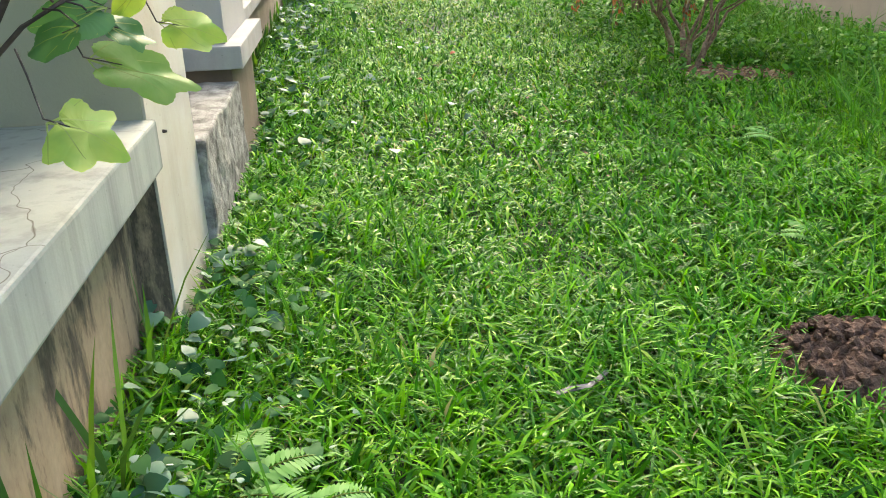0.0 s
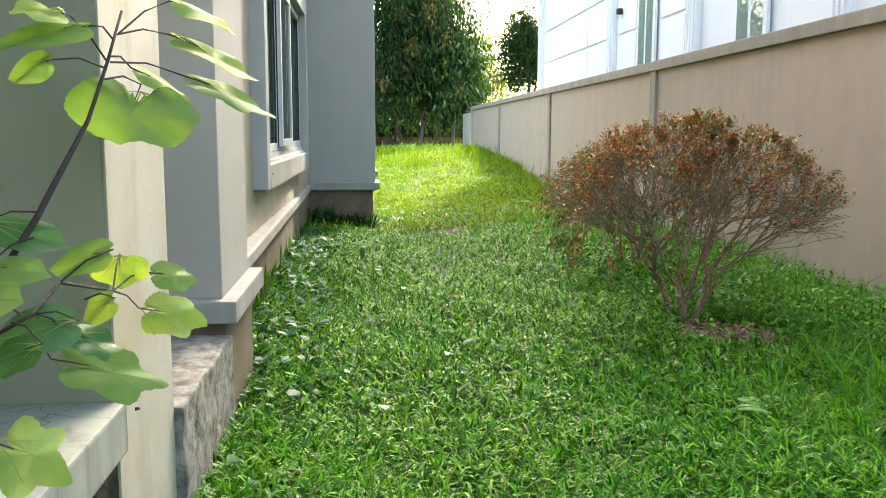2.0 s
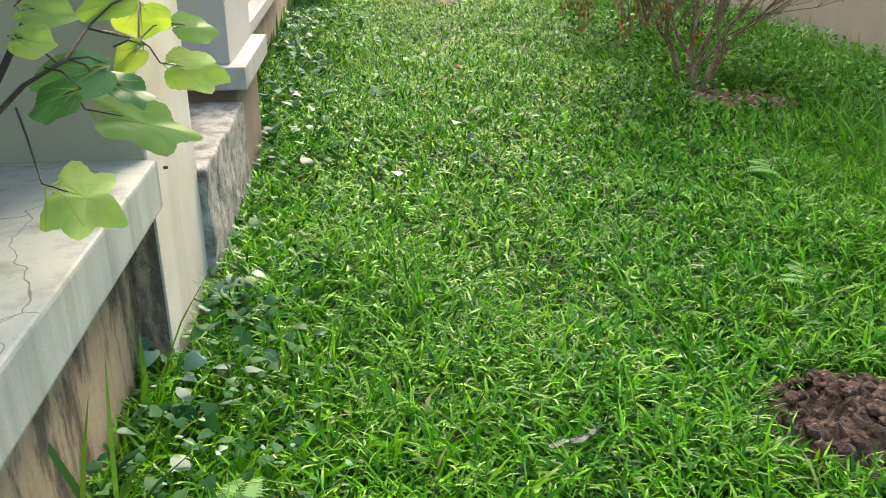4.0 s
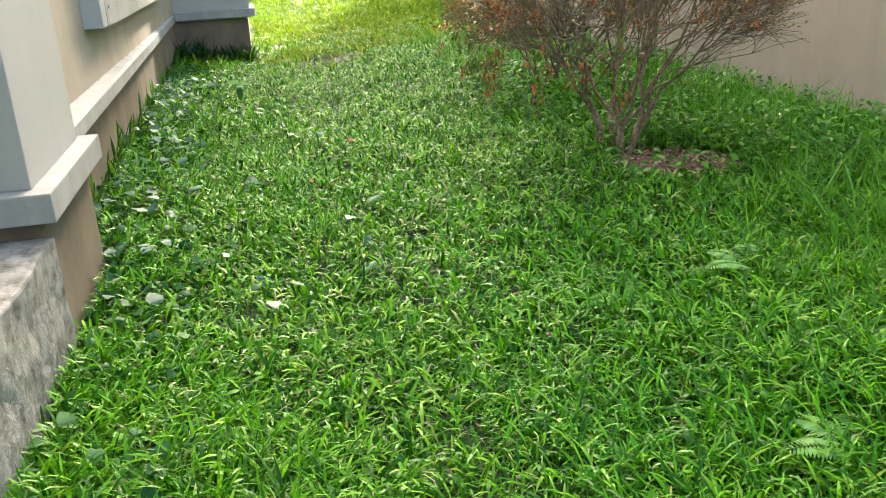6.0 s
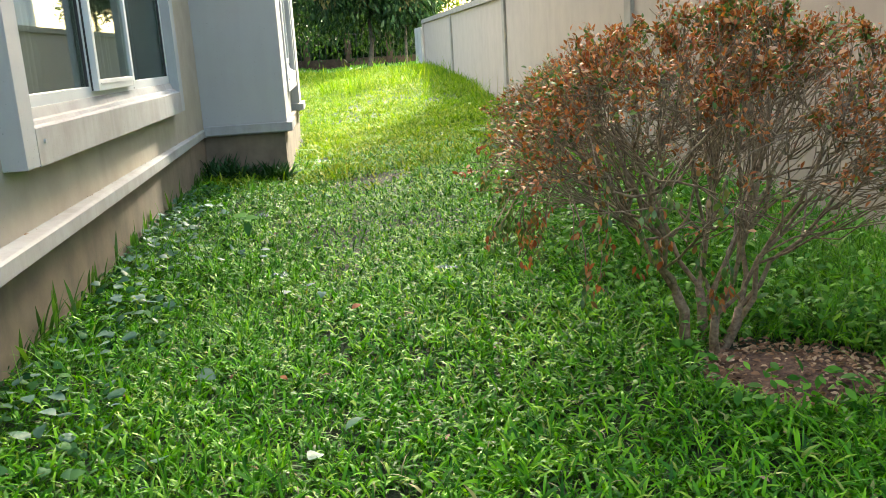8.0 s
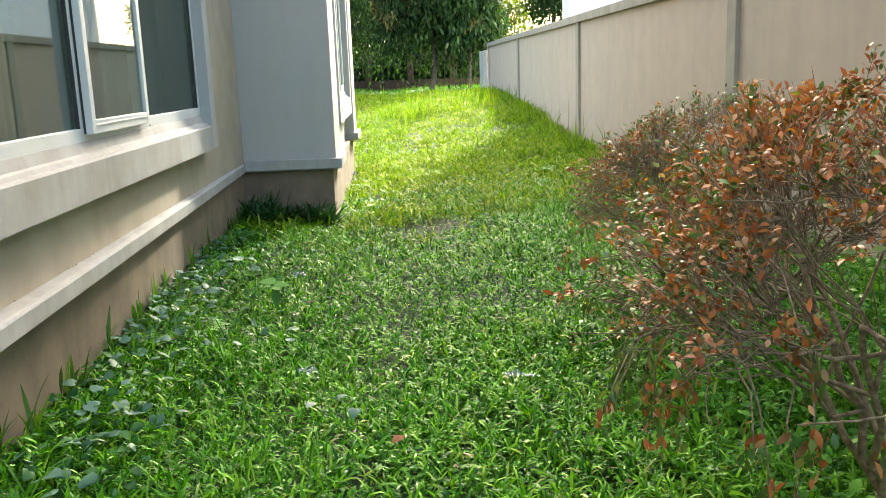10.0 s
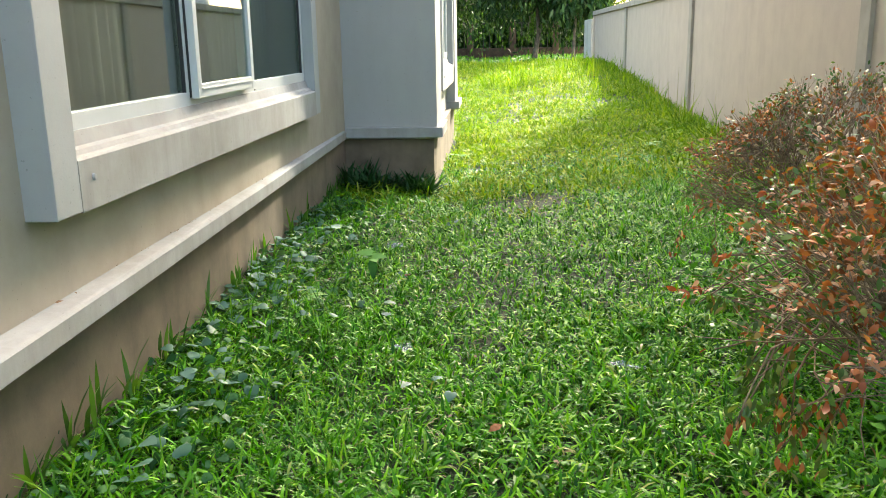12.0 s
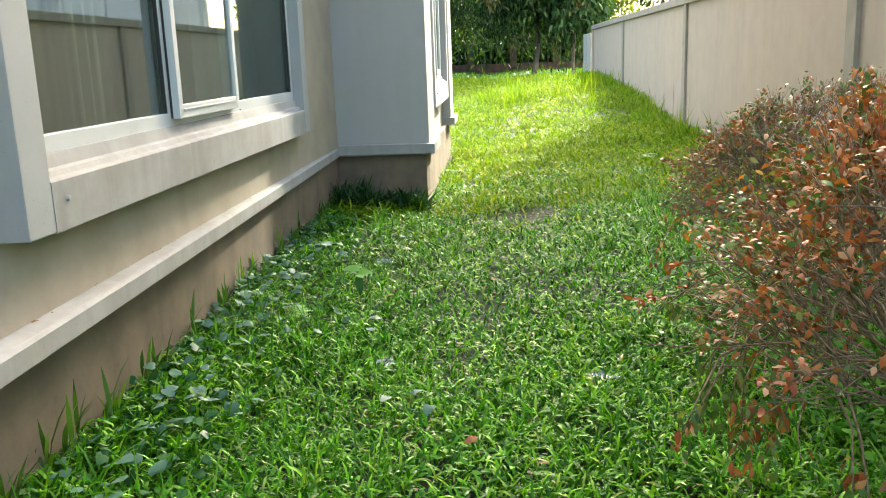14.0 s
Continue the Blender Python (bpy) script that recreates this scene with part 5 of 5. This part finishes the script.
def build_strip():
    """A bent strip of dark plastic lying in the grass."""
    z = gz(0.88, 2.33) + 0.075
    mid = [(0.79, 2.30, z), (0.83, 2.306, z + 0.008), (0.88, 2.318, z + 0.004), (0.92, 2.345, z + 0.012), (0.95, 2.385, z + 0.006)]
    v = [(x, y + g * 0.008, zz + lift) for x, y, zz in mid for g, lift in ((-1, 0), (1, 0.004), (1, 0.001), (-1, -0.003))]
    f = [(4 * i + k, 4 * i + (k + 1) % 4, 4 * i + 4 + (k + 1) % 4, 4 * i + 4 + k) for i in range(4) for k in range(4)] + [(3, 2, 1, 0), (16, 17, 18, 19)]
    tagged(link_mesh("plastic_strip", v, f, M_FOIL), "bent strip of dark glossy plastic lying in the grass", "litter", group="scraps of litter on the lawn")


def build_fallen_leaf(x, y, size, az, label):
    ob = leaves("fallen_leaf", M_RUSTY, np.array([[x, y, gz(x, y) + 0.085]]), np.array([[math.cos(az), math.sin(az), 0.25]]), np.array([[0.1, -0.5, 0.8]]), np.array([size]), np.array([size * 0.5]), fold=0.6)
    tagged(ob, label, "leaf")


build_strip()
build_fallen_leaf(1.10, 7.36, 0.07, 0.6, "reddish brown curled leaf fallen on the grass")
build_fallen_leaf(0.80, 6.45, 0.05, 2.4, "pale brown dry leaf fallen on the grass")


def build_ledge_leaf():
    ob = leaves("dead_leaf", M_LITTER, np.array([[-0.421, 7.107, 0.702]]), np.array([[0.3, 0.9, 0.12]]), np.array([[0.1, 0.0, 1.0]]), np.array([0.05]), np.array([0.022]), fold=0.5)
    tagged(ob, "curled brown dead leaf lying on the ledge", "leaf")


def build_ledge_grit():
    n = 70
    y = rng.uniform(5.6, 12.8, n)
    P = np.stack([-0.405 - rng.uniform(0, 0.012, n), y, np.full(n, 0.711)], 1)
    ob = leaves("ledge_grit", M_LITTER, P, rng.normal(0, 1, (n, 3)) * np.array([1, 1, 0.3]), rng.normal(0, 0.3, (n, 3)) + np.array([0, 0, 1.0]), rng.uniform(0.004, 0.016, n), rng.uniform(0.003, 0.008, n), fold=0.5)
    tagged(ob, "brown crumbs of dead leaf along the ledge", "leaf litter", kind="stuff")


build_ledge_leaf()
build_ledge_grit()
